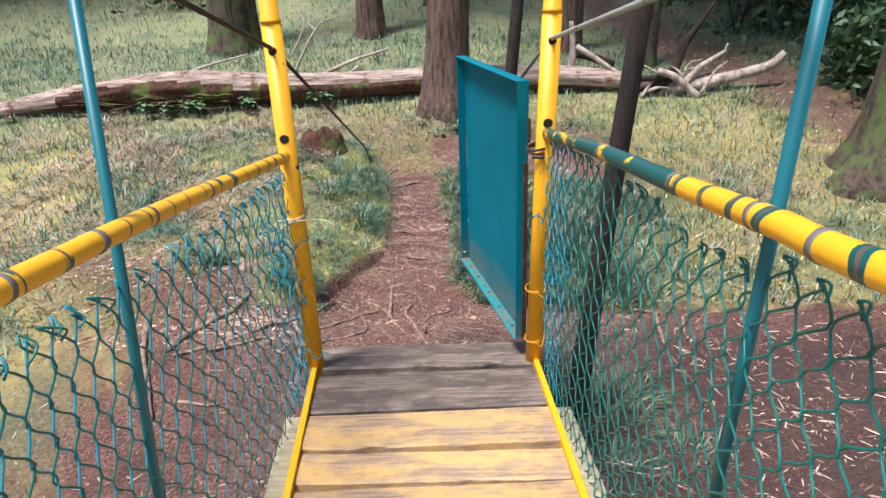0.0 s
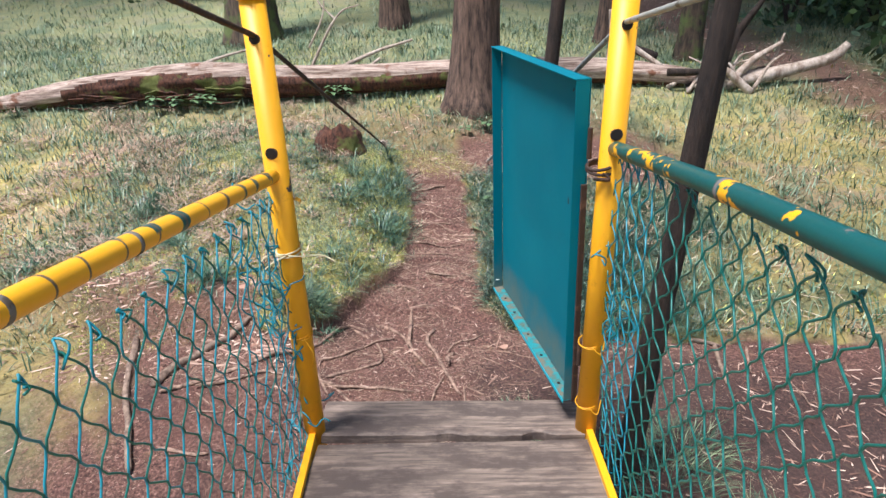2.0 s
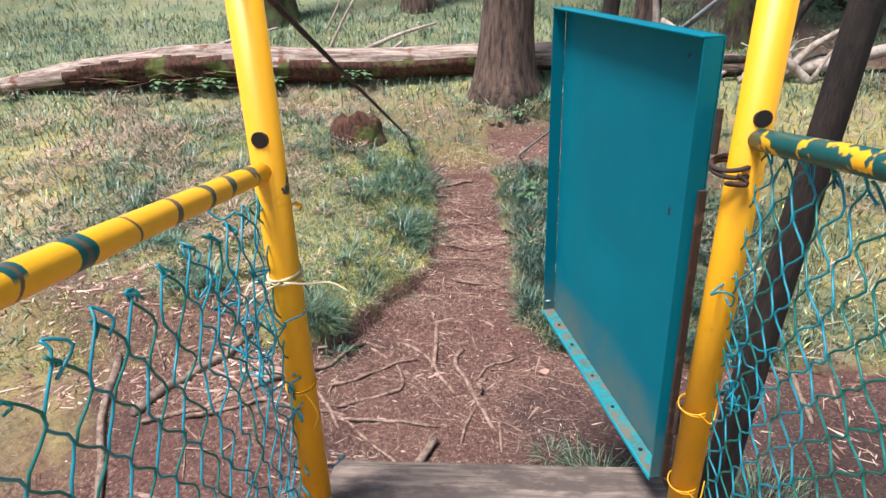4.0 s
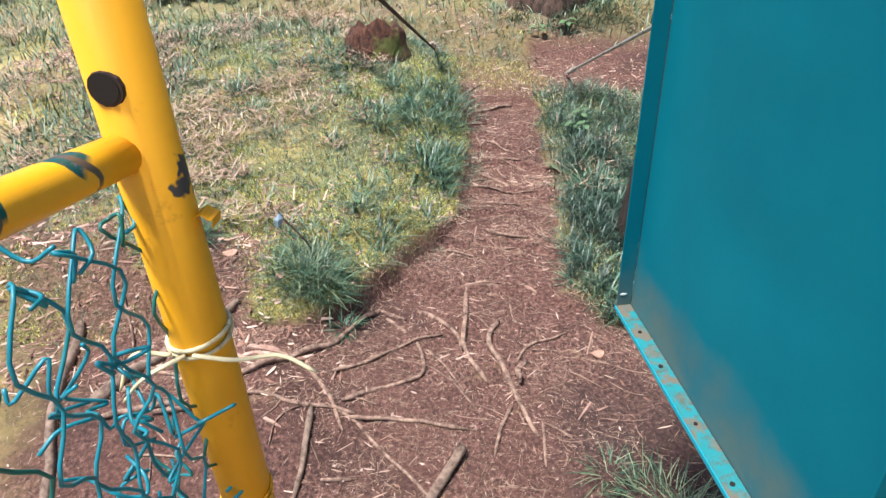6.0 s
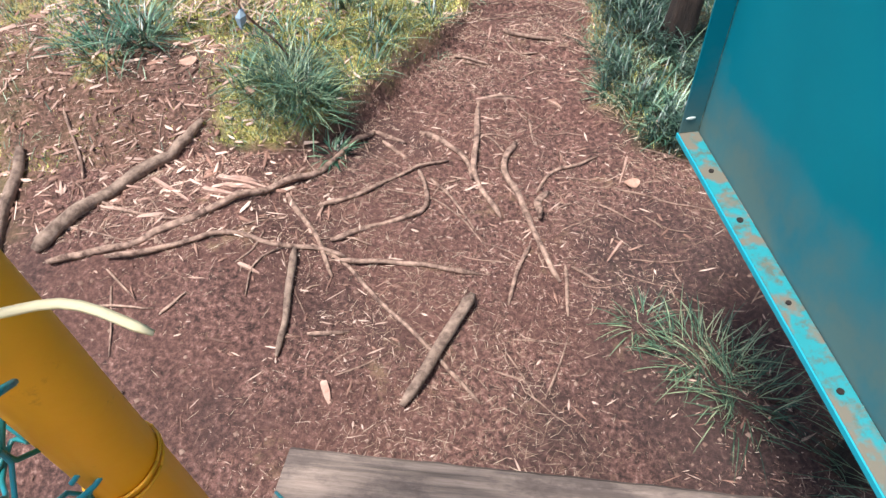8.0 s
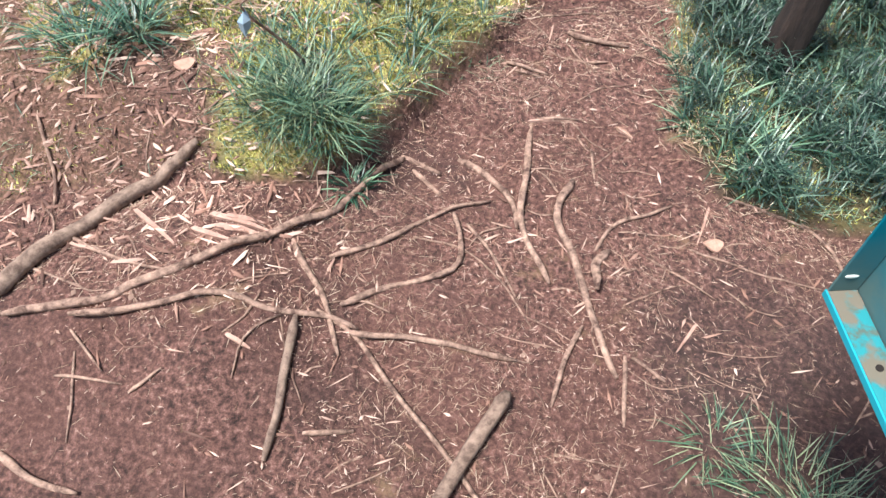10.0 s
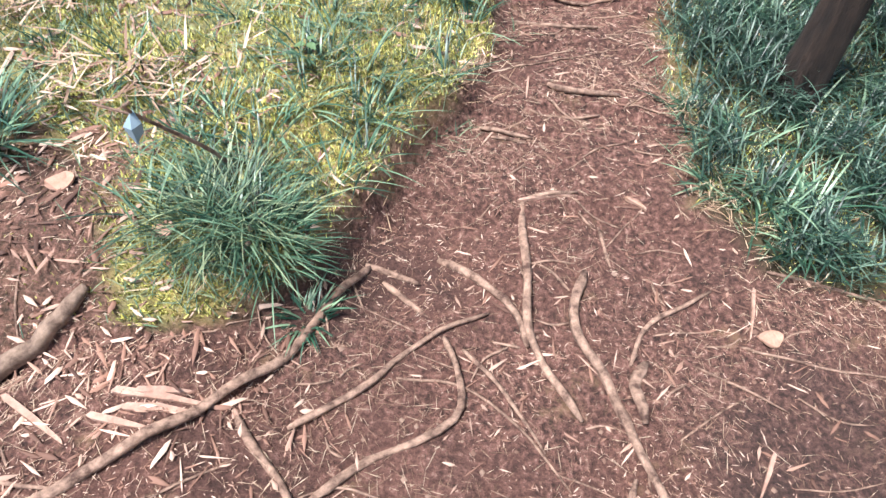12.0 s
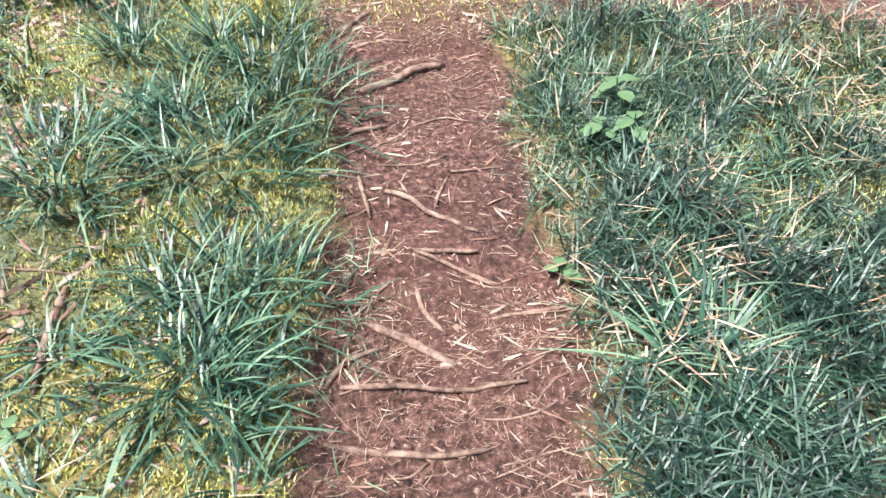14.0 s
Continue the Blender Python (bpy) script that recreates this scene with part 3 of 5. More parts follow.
# ---- the gate ----
def gate():
    a, b = Vector((0.398, 2.655, 0)), Vector((0.178, 3.618, 0))
    d = (b - a).normalized()
    n = Vector((-d.y, d.x, 0))
    if n.x > 0:
        n = -n
    L = (b - a).length
    base, high, rim = 0.078, 1.2, 0.048
    e = tagged(empty("gate", a.x, a.y, base), "open teal painted sheet steel gate with folded rims", "gate")
    T = Matrix(((d.x, n.x, 0, 0), (d.y, n.y, 0, 0), (0, 0, 1, 0), (0, 0, 0, 1)))

    def put(name, bm, mat, label=""):
        bmesh.ops.transform(bm, matrix=T, verts=bm.verts)
        bmesh.ops.recalc_face_normals(bm, faces=bm.faces)
        ob = attach(part(name, bm, mat, None, label), e)
        ob.matrix_parent_inverse = Matrix()
        return ob

    # the sheet is dented a little between its rims
    bm = bmesh.new()
    rows = [[bm.verts.new((L * i / 24, 0.004 * noise.noise(Vector((i * 0.22, k * 0.2, 1.0))) * math.sin(math.pi * i / 24) * math.sin(math.pi * k / 30), high * k / 30)) for i in range(25)] for k in range(31)]
    for p, q in zip(rows, rows[1:]):
        for i in range(24):
            bm.faces.new((p[i], p[i + 1], q[i + 1], q[i]))
    ext = bmesh.ops.extrude_face_region(bm, geom=bm.faces[:])
    bmesh.ops.translate(bm, vec=(0, -0.002, 0), verts=[v for v in ext["geom"] if isinstance(v, bmesh.types.BMVert)])
    put("sheet", bm, GATE_PAINT)
    put("top_rim", box_bm(0, L, 0.003, rim + 0.004, high - 0.004, high, 0.001), GATE_PAINT)
    put("bottom_rim", box_bm(0, L, 0.003, rim, 0.0, 0.004, 0.001), RIM_PAINT, "chipped teal rim worn to bare grey steel")
    put("bottom_lip", box_bm(0, L, rim + 0.0005, rim + 0.004, -0.009, 0.0045, 0.001), LIP_PAINT, "bright turquoise outer lip of the lower rim")
    put("hinge_rim", box_bm(0.0, 0.004, 0.003, rim, 0.005, high - 0.005, 0.001), GATE_PAINT)
    put("free_rim", box_bm(L - 0.004, L, 0.003, rim, 0.005, high - 0.005, 0.001), GATE_PAINT)
    for at, r in ((0.11, 0.0065), (0.32, 0.006), (0.50, 0.005), (0.71, 0.0065), (0.86, 0.0055)):
        bm = bmesh.new()
        bmesh.ops.create_cone(bm, cap_ends=True, segments=12, radius1=r, radius2=r, depth=0.003, matrix=Matrix.Translation((L * at, 0.026, 0.0052)))
        put("rivet_hole", bm, HOLE)
    bm = bmesh.new()
    bmesh.ops.create_icosphere(bm, subdivisions=2, radius=1.0, matrix=Matrix.Translation((L - 0.005, 0.030, 0.045)) @ Matrix.Diagonal((0.0022, 0.011, 0.004, 1)))
    put("dropping", bm, PALE_SPOT, "small white spot on the rim")
    put("hinge_strip", box_bm(-0.012, -0.002, 0.0, 0.02, 0.0, 0.86, 0.002), RUST, "dark strip between gate and post")
    for z in (0.22, 1.0):
        put("hinge", tube_bm([(-0.022, 0.004, z - 0.05), (-0.022, 0.004, z + 0.05)], 0.008, 10), RUST, "rusty barrel hinge")


def gate_paint():
    m, n, l, b = material("gate_paint", (0.004, 0.13, 0.19), 0.6)
    b.inputs["Specular IOR Level"].default_value = 0.12
    v = coords(n, l)
    tone = mix(n, l, step_mask(n, l, noise_tex(n, l, v, 1.6, 3), 0.35, 0.7), (0.0, 0.122, 0.172), (0.001, 0.152, 0.202))
    sep = n.new("ShaderNodeSeparateXYZ")
    l.new(v, sep.inputs[0])
    k = n.new("ShaderNodeMapRange")
    k.inputs["From Min"].default_value, k.inputs["From Max"].default_value = 0.36, -0.02
    l.new(sep.outputs["Z"], k.inputs["Value"])
    mul = n.new("ShaderNodeMath")
    mul.operation = "MULTIPLY"
    l.new(k.outputs[0], mul.inputs[0])
    l.new(noise_tex(n, l, v, 4.0, 7, 0.65), mul.inputs[1])
    dust = step_mask(n, l, mul.outputs[0], 0.22, 0.45)
    tone = mix(n, l, dust, tone, mix(n, l, 0.55, tone, (0.14, 0.145, 0.10)))
    tone = mix(n, l, step_mask(n, l, noise_tex(n, l, v, 16.0, 2, 0.4), 0.79, 0.80), tone, (0.03, 0.03, 0.03))
    l.new(tone, b.inputs["Base Color"])
    bump(n, l, b, noise_tex(n, l, v, 3.0, 3), 0.25, 0.01)
    return m


GATE_PAINT = gate_paint()
RIM_PAINT = wear_material("chipped_rim_paint", (0.01, 0.20, 0.22), (0.13, 0.115, 0.085), 0.50, 0.58, 14.0, 0.6, (0.07, 0.10, 0.08), (0.48, 0.6))
LIP_PAINT = wear_material("bright_lip_paint", (0.004, 0.30, 0.38), (0.10, 0.14, 0.12), 0.66, 0.70, 18.0, 0.45)
PALE_SPOT = material("pale_spot", (0.55, 0.62, 0.58), 0.8)[0]
gate()


# ---- ties on the posts ----
def tie(x, y, z, r, tails, mat, label, thick=0.006):
    e = tagged(empty("post_tie", x, y, z), label, "tie", "ties round the posts")
    for k in range(2):
        ring = [(x + r * math.cos(a), y + r * math.sin(a), z + 1.4 * thick * k + 0.008 * math.sin(a + k)) for a in np.linspace(0, 2 * math.pi, 25)]
        attach(part("loop", tube_bm(ring, thick * 0.6, 6), mat, smooth=True), e)
    for t in tails:
        attach(part("loose_end", tube_bm(spline(t, 14), [thick * 0.7] * 14 + [thick * 0.4], 6, squash=0.6), mat, smooth=True), e)


PX, PY2 = POST_L
tie(PX, PY2, 0.745, 0.042, [[(PX + 0.01, PY2 - 0.045, 0.745), (PX + 0.07, PY2 - 0.05, 0.745), (PX + 0.12, PY2 - 0.03, 0.738), (PX + 0.165, PY2 - 0.03, 0.712)],
                           [(PX, PY2 - 0.045, 0.745), (PX - 0.05, PY2 - 0.07, 0.725), (PX - 0.10, PY2 - 0.06, 0.67)], [(PX - 0.02, PY2 - 0.045, 0.745), (PX - 0.07, PY2 - 0.05, 0.745), (PX - 0.09, PY2 - 0.07, 0.70)]],
    ROPE, "pale plastic strip knotted round the yellow post", 0.0055)
tie(PX, PY2, 0.42, 0.041, [[(PX + 0.02, PY2 - 0.04, 0.42), (PX + 0.05, PY2 - 0.05, 0.36), (PX + 0.03, PY2 - 0.05, 0.30)]], YELLOW, "thin yellow wire wound round the yellow post", 0.003)
for zz in (0.10, 0.36):
    tie(POST_R[0], POST_R[1], zz, 0.041, [[(POST_R[0], PY2 - 0.042, zz), (POST_R[0] + 0.03, PY2 - 0.05, zz - 0.02), (POST_R[0] + 0.045, PY2 - 0.03, zz + 0.03)]], YELLOW, "thin yellow wire wound round the yellow post", 0.003)
tie(POST_R[0], POST_R[1], 1.0, 0.042, [[(POST_R[0], PY2 - 0.045, 1.0), (POST_R[0] + 0.02, PY2 - 0.05, 0.98), (POST_R[0] - 0.03, PY2 - 0.055, 0.985)]], RUST, "rusty wire clamp round the yellow post", 0.01)


def metal_tab(x, y, z):
    """A torn, curled tab of sheet metal that stands off a post."""
    bm = bmesh.new()
    rows = []
    for f, dx, dz in ((0.0, 0.0, 0.0), (0.3, 0.010, 0.004), (0.6, 0.019, 0.002), (0.85, 0.024, -0.006), (1.0, 0.022, -0.014)):
        rows.append([bm.verts.new((x + dx, y + dy, z + dz + 0.004 * math.sin(9 * f))) for dy in (-0.014, 0.012)])
    for p, q in zip(rows, rows[1:]):
        bm.faces.new((p[0], p[1], q[1], q[0]))
    ext = bmesh.ops.extrude_face_region(bm, geom=bm.faces[:])
    bmesh.ops.translate(bm, vec=(0, 0, -0.0018), verts=[v for v in ext["geom"] if isinstance(v, bmesh.types.BMVert)])
    bmesh.ops.recalc_face_normals(bm, faces=bm.faces)
    tagged(part("metal_tab", bm, YELLOW), "small curled yellow metal tab on the post", "tab")


metal_tab(PX + 0.036, PY2 + 0.01, 0.925)


def wire_tangle(x, y, z, n, label, seed):
    rnd = random.Random(seed)
    e = tagged(empty("wire_tangle", x, y, z), label, "wire", "tangled net ends")
    for k in range(n):
        p = Vector((rnd.uniform(-0.05, 0.03), rnd.uniform(-0.06, 0.02), rnd.uniform(-0.22, 0.12)))
        pts = [p]
        for s in range(6):
            p = p + Vector((rnd.uniform(-0.035, 0.035), rnd.uniform(-0.04, 0.04), rnd.uniform(-0.05, 0.04)))
            pts.append(p)
        part("wire", tube_bm(spline(pts, 22), 0.0027, 6), WIRE_BLUE, e, smooth=True)


wire_tangle(PX - 0.03, PY2 - 0.06, 0.62, 11, "loose turquoise net wires curled at the post", 3)
wire_tangle(PX - 0.02, PY2 - 0.06, 0.05, 12, "bunched turquoise net wires at the post foot", 4)
wire_tangle(POST_R[0] + 0.06, PY2 - 0.02, 0.62, 9, "bunched turquoise net wires beside the post", 6)
wire_tangle(PX - 0.05, PY2 - 0.08, 0.88, 6, "loose turquoise net wires under the rail", 8)


# ---- the stringer that carries the planks ----
def stringer():
    bm = bmesh.new()
    rings = []
    for i in range(41):
        y = -4.5 + 7.0 * i / 40
        z = deck_z(y) - 0.062 + 0.004 * noise.noise(Vector((3, y * 4, 0)))
        rings.append([bm.verts.new((sx * 0.07, y, z + dz)) for sx, dz in ((-1, -0.12), (1, -0.12), (1, 0), (-1, 0))])
    for a, b in zip(rings, rings[1:]):
        for k in range(4):
            bm.faces.new((a[k], a[(k + 1) % 4], b[(k + 1) % 4], b[k]))
    bm.faces.new(rings[-1])
    bm.faces.new(rings[0][::-1])
    bmesh.ops.recalc_face_normals(bm, faces=bm.faces)
    tagged(part("stringer", bm, PLANK_DARK), "dark wooden stringer carrying the deck planks", "beam")


stringer()

# ---- trees, log, stump, branches ----


def leaf_material(name, a, b_, c, rough=0.5):
    m, n, l, b = material(name, a, rough)
    g = n.new("ShaderNodeNewGeometry")
    col = ramp(n, l, g.outputs["Random Per Island"], [(0.0, a), (0.55, b_), (1.0, c)])
    v = coords(n, l)
    col = mix(n, l, step_mask(n, l, noise_tex(n, l, v, 2.0, 3), 0.35, 0.7), col, mix(n, l, 0.45, col, a))
    l.new(col, b.inputs["Base Color"])
    b.inputs["Subsurface Weight"].default_value = 0.0
    return m


LEAF_TREE = leaf_material("tree_foliage", (0.02, 0.05, 0.02), (0.04, 0.09, 0.03), (0.08, 0.13, 0.04))


def mesh_from(name, verts, tris, mats, smooth=False):
    me = bpy.data.meshes.new(name)
    me.vertices.add(len(verts))
    me.vertices.foreach_set("co", np.asarray(verts, np.float32).ravel())
    me.loops.add(len(tris) * 3)
    me.loops.foreach_set("vertex_index", np.asarray(tris, np.int32).ravel())
    me.polygons.add(len(tris))
    me.polygons.foreach_set("loop_start", np.arange(0, len(tris) * 3, 3, dtype=np.int32))
    if smooth:
        me.polygons.foreach_set("use_smooth", np.ones(len(tris), bool))
    me.update()
    me.validate()
    for m in mats:
        me.materials.append(m)
    return me


def leaf_cloud(rng, centres, spread, n, size):
    """Many small bent leaves round clump centres."""
    idx = rng.integers(0, len(centres), n)
    p = centres[idx] + rng.normal(0, 1, (n, 3)) * spread
    d = rng.normal(0, 1, (n, 3))
    d /= np.linalg.norm(d, axis=1)[:, None]
    s = np.cross(d, rng.normal(0, 1, (n, 3)))
    s /= np.linalg.norm(s, axis=1)[:, None] + 1e-9
    k = size * rng.uniform(0.6, 1.4, n)[:, None]
    v = np.stack([p - d * k, p + s * k * 0.45, p + d * k, p - s * k * 0.45], 1).reshape(-1, 3)
    b = np.arange(n)[:, None] * 4
    t = np.concatenate([b + [0, 1, 2], b + [0, 2, 3]], 1).reshape(-1, 3)
    return v, t


def trunk_bm(height, r, lean, flare, seed, sides=28, ridge=0.10):
    bm = bmesh.new()
    hs = [-0.35, -0.1, 0.0, 0.08, 0.2, 0.4, 0.7, 1.1, 1.6, 2.2, 3.0, 4.2, 6.0, 8.5, height]
    rings = []
    for h in hs:
        f = max(h, 0)
        rad = r * (1 - 0.6 * f / height) * (1 + flare * math.exp(-f / 0.28))
        cx = lean[0] * f + 0.06 * noise.noise(Vector((f * 0.35, seed, 0)))
        cy = lean[1] * f + 0.06 * noise.noise(Vector((f * 0.35, seed, 9)))
        ring = []
        for k in range(sides):
            a = 2 * math.pi * k / sides
            q = rad * (1 + ridge * noise.noise(Vector((math.cos(a) * 4.5, math.sin(a) * 4.5, h * 0.5 + seed))) + 0.25 * flare * math.exp(-f / 0.3) * math.sin(a * 5 + seed))
            ring.append(bm.verts.new((cx + q * math.cos(a), cy + q * math.sin(a), h)))
        rings.append(ring)
    for a, b in zip(rings, rings[1:]):
        for k in range(sides):
            bm.faces.new((a[k], a[(k + 1) % sides], b[(k + 1) % sides], b[k]))
    bm.faces.new(rings[-1])
    return bm


CROWNS = []


def crown_mesh(seed, r):
    rng = np.random.default_rng(seed)
    c = rng.normal(0, 1, (16, 3)) * np.array([r, r, r * 0.8])
    v, t = leaf_cloud(rng, c, 0.55, 1500, 0.22)
    return mesh_from("crown", v, t, [LEAF_TREE])


def tree(x, y, r, lean=(0, 0), mat=None, height=13.0, flare=0.5, label="brown barked forest tree trunk", crown=True, ridge=0.10, sides=28, group="forest trees"):
    e = tagged(empty("tree", x, y, gz(x, y)), label, "tree", group)
    part("trunk", trunk_bm(height, r, lean, flare, x * 3.1 + y, sides, ridge), mat or BARK, e, smooth=True)
    rnd = random.Random(int(x * 31 + y * 7))
    for k in range(4):
        h = height * (0.62 + 0.09 * k)
        a = rnd.random() * 6.28
        o = Vector((lean[0] * h, lean[1] * h, h))
        tip = o + Vector((math.cos(a) * 1.7, math.sin(a) * 1.7, 0.9))
        part("limb", tube_bm([o, o.lerp(tip, 0.5) + Vector((0, 0, 0.15)), tip], [r * 0.3, r * 0.2, r * 0.08], 7), mat or BARK, e, smooth=True)
    if crown:
        if not CROWNS:
            CROWNS.extend(crown_mesh(s, 1.35) for s in (1, 2, 3))
        c = new("crown", rnd.choice(CROWNS))
        c.parent = e
        c.matrix_local = pose(lean[0] * height, lean[1] * height, height + 0.6, 0, 0, rnd.random() * 360)
    return e


tree(0.10, 8.68, 0.28, (0.075, 0.02), BARK, 13, 0.45, "reddish brown forest tree standing against the fallen log", ridge=0.2)
tree(-3.70, 12.5, 0.42, (-0.005, 0), BARK_MOSS, 15, 0.3, "thick mossy forest tree behind the fallen log", ridge=0.2)
tree(-1.23, 13.1, 0.25, (0.0, 0), BARK, 14, 0.25)
tree(-0.05, 15.6, 0.2, (0, 0), BARK_MOSS, 14, 0.25, "mossy forest tree on the slope")
tree(2.27, 11.4, 0.17, (0.03, 0), BARK, 12, 0.3, "slim grey brown tree beside broken branches")
tree(3.2, 10.3, 0.17, (0.05, 0), BARK_MOSS, 12, 0.25, "slim mossy tree behind the branch pile")
tree(5.0, 6.75, 0.46, (0.05, 0.0), BARK_MOSS, 15, 0.75, "massive tree with a moss covered flared base", ridge=0.2)
tree(0.475, 5.21, 0.060, (0.097, 0.0), BARK_DARK, 6.5, 0.35, "thin dark sapling trunk with pale lichen spots", crown=False, sides=14, ridge=0.18, group="thin trunks")
tree(0.77, 3.30, 0.062, (0.105, 0.0), BARK_DARK, 7.0, 0.1, "leaning thin dark trunk with pale lichen spots", crown=False, sides=16, ridge=0.15, group="thin trunks")
rnd_t = random.Random(11)
spots = []
for _ in range(900):
    if len(spots) >= 58:
        break
    x, y = rnd_t.uniform(-26, 26), rnd_t.uniform(-24, 40)
    if abs(x) < 5.5 and y < 15 or abs(x - 3.6) < 2.0 and y > 0 or (-9 < x < 3.0 and 0 < y < 17):
        continue
    if any((x - p) ** 2 + (y - q) ** 2 < 6.5 for p, q in spots):
        continue
    spots.append((x, y))
# the dark stand beside the trail
spots += [(6.3, 13.5), (7.6, 12.2), (8.8, 14.0), (7.2, 15.6), (9.9, 12.3), (6.1, 17.0), (10.6, 15.2), (8.2, 18.0), (5.6, 20.0)]
for x, y in spots:
    tree(x, y, rnd_t.uniform(0.16, 0.34), (rnd_t.uniform(-0.02, 0.02), 0), rnd_t.choice((BARK, BARK_DARK, BARK_MOSS)), rnd_t.uniform(12, 16), 0.3, "forest tree of the surrounding wood", sides=12)


# undergrowth that closes the view on the slope
def shrub(x, y, r, h, seed, n=900):
    rng = np.random.default_rng(seed)
    c = rng.normal(0, 1, (14, 3)) * np.array([r * 0.5, r * 0.5, h * 0.28]) + np.array([0, 0, h * 0.5])
    v, t = leaf_cloud(rng, c, 0.16 * r + 0.1, n, 0.085)
    v[:, 2] = np.maximum(v[:, 2], 0.0)
    e = tagged(empty("shrub", x, y, gz(x, y)), "dark green leafy shrub of the undergrowth", "shrub", "undergrowth shrubs")
    ob = new("foliage", mesh_from("foliage", v, t, [LEAF_TREE]))
    ob.parent = e
    for k in range(5):
        a = k * 1.3 + seed
        part("stem", tube_bm([(0, 0, -0.05), (0.25 * r * math.cos(a), 0.25 * r * math.sin(a), h * 0.4), (0.5 * r * math.cos(a), 0.5 * r * math.sin(a), h * 0.75)], [0.02, 0.014, 0.005], 5), BARK_DARK, e)


rs = random.Random(21)
for k in range(26):
    shrub(rs.uniform(5.2, 13), rs.uniform(11.5, 19), rs.uniform(0.9, 1.6), rs.uniform(1.2, 2.6), k)
for k in range(22):
    x = rs.uniform(-16, 2.2)
    shrub(x, rs.uniform(16, 24), rs.uniform(0.8, 1.6), rs.uniform(0.8, 2.0), 100 + k)
for x, y in ((5.6, 8.6), (6.2, 9.4), (6.6, 7.6), (7.2, 8.6), (6.9, 10.4)):
    shrub(x, y, 0.8, 0.9, int(x * 10), 700)


def fallen_log():
    e = tagged(empty("fallen_log", -2.0, 8.75, gz(-2, 8.75)), "long weathered fallen tree trunk with a rotten side", "log")
    xs = [-6.6, -5.9, -4.9, -4.2, -3.6, -2.9, -2.0, -1.0, -0.2, 0.8, 1.8, 2.6, 3.0]
    rr = [0.05, 0.11, 0.17, 0.20, 0.235, 0.225, 0.19, 0.17, 0.165, 0.16, 0.15, 0.13, 0.10]
    ys = [9.0, 9.0, 9.0, 9.0, 9.0, 9.02, 9.06, 9.12, 9.2, 9.25, 9.2, 9.1, 9.0]
    mid = spline([(x, y, gz(x, y) + r + (0.05 if -5 < x < 2 else 0)) for x, y, r in zip(xs, ys, rr)], 180)
    rad = [float(np.interp(p.x, xs, rr)) for p in mid]
    bm = bmesh.new()
    sides, rings = 44, []
    for i, (p, r) in enumerate(zip(mid, rad)):
        d = (mid[min(i + 1, 180)] - mid[max(i - 1, 0)]).normalized()
        u = Vector((0, 0, 1))
        w = d.cross(u).normalized()
        ring = []
        for k in range(sides):
            a = 2 * math.pi * k / sides
            q = r * (1 + 0.16 * noise.noise(Vector((p.x * 0.9, math.cos(a) * 2.5, math.sin(a) * 2.5))) + 0.05 * noise.noise(Vector((p.x * 6, math.cos(a) * 7, math.sin(a) * 7))))
            # the rotten, sunken side between x -4.6 and -2.6
            gap = math.exp(-((p.x + 4.0) / 1.25) ** 4) * max(0.0, math.cos(a - 1.95))
            ring.append(bm.verts.new(p + (u * math.cos(a) + w * math.sin(a)) * q * (1 - 0.42 * gap * (0.7 + 0.6 * noise.noise(Vector((p.x * 3, a * 2, 2)))))))
        rings.append(ring)
    for a, b in zip(rings, rings[1:]):
        for k in range(sides):
            fc = bm.faces.new((a[k], a[(k + 1) % sides], b[(k + 1) % sides], b[k]))
            cx = (a[k].co.x + b[k].co.x) / 2
            ang = 2 * math.pi * (k + 0.5) / sides
            # rotten front; the underside takes the same dark wood to put its shade in
            if math.exp(-((cx + 4.0) / 1.25) ** 4) * math.cos(ang - 1.95) > 0.45 + 0.35 * noise.noise(Vector((cx * 2.5, ang * 2, 5))) or (-4.9 < cx < 0.2 and math.cos(ang - 2.35) > 0.42 + 0.5 * noise.noise(Vector((cx * 1.7, ang * 1.5, 8)))) or math.cos(ang - 2.9) > 0.72:
                fc.material_index = 1
    bm.faces.new(rings[-1])
    bm.faces.new(rings[0][::-1])
    attach(part("log_wood", bm, [LOGWOOD, ROTWOOD], smooth=True), e)
    # torn slabs on the rotten side
    rnd = random.Random(9)
    for k in range(26):
        x = rnd.uniform(-5.4, -2.4)
        r = float(np.interp(x, xs, rr))
        y = float(np.interp(x, xs, ys)) - r * rnd.uniform(0.75, 1.0)
        z = gz(x, y) + r * rnd.uniform(0.2, 1.35)
        L = rnd.uniform(0.2, 0.6)
        attach(part("torn_slab", tube_bm([(x, y, z), (x + L * 0.5, y - 0.015, z + rnd.uniform(-0.03, 0.05)), (x + L, y + 0.02, z + rnd.uniform(-0.04, 0.05))], [0.012, 0.028, 0.006], 5, squash=0.5), ROTWOOD), e)


fallen_log()


def branch(pts, r0, r1, mat, label, n=14, wob=0.25):
    pts = spline(pts, n)
    rad = [r0 + (r1 - r0) * i / n for i in range(n + 1)]
    tagged(part("dead_branch", tube_bm(pts, rad, 9, None, wob, pts[0].x), mat, smooth=True), label, "branch", "dead branches")


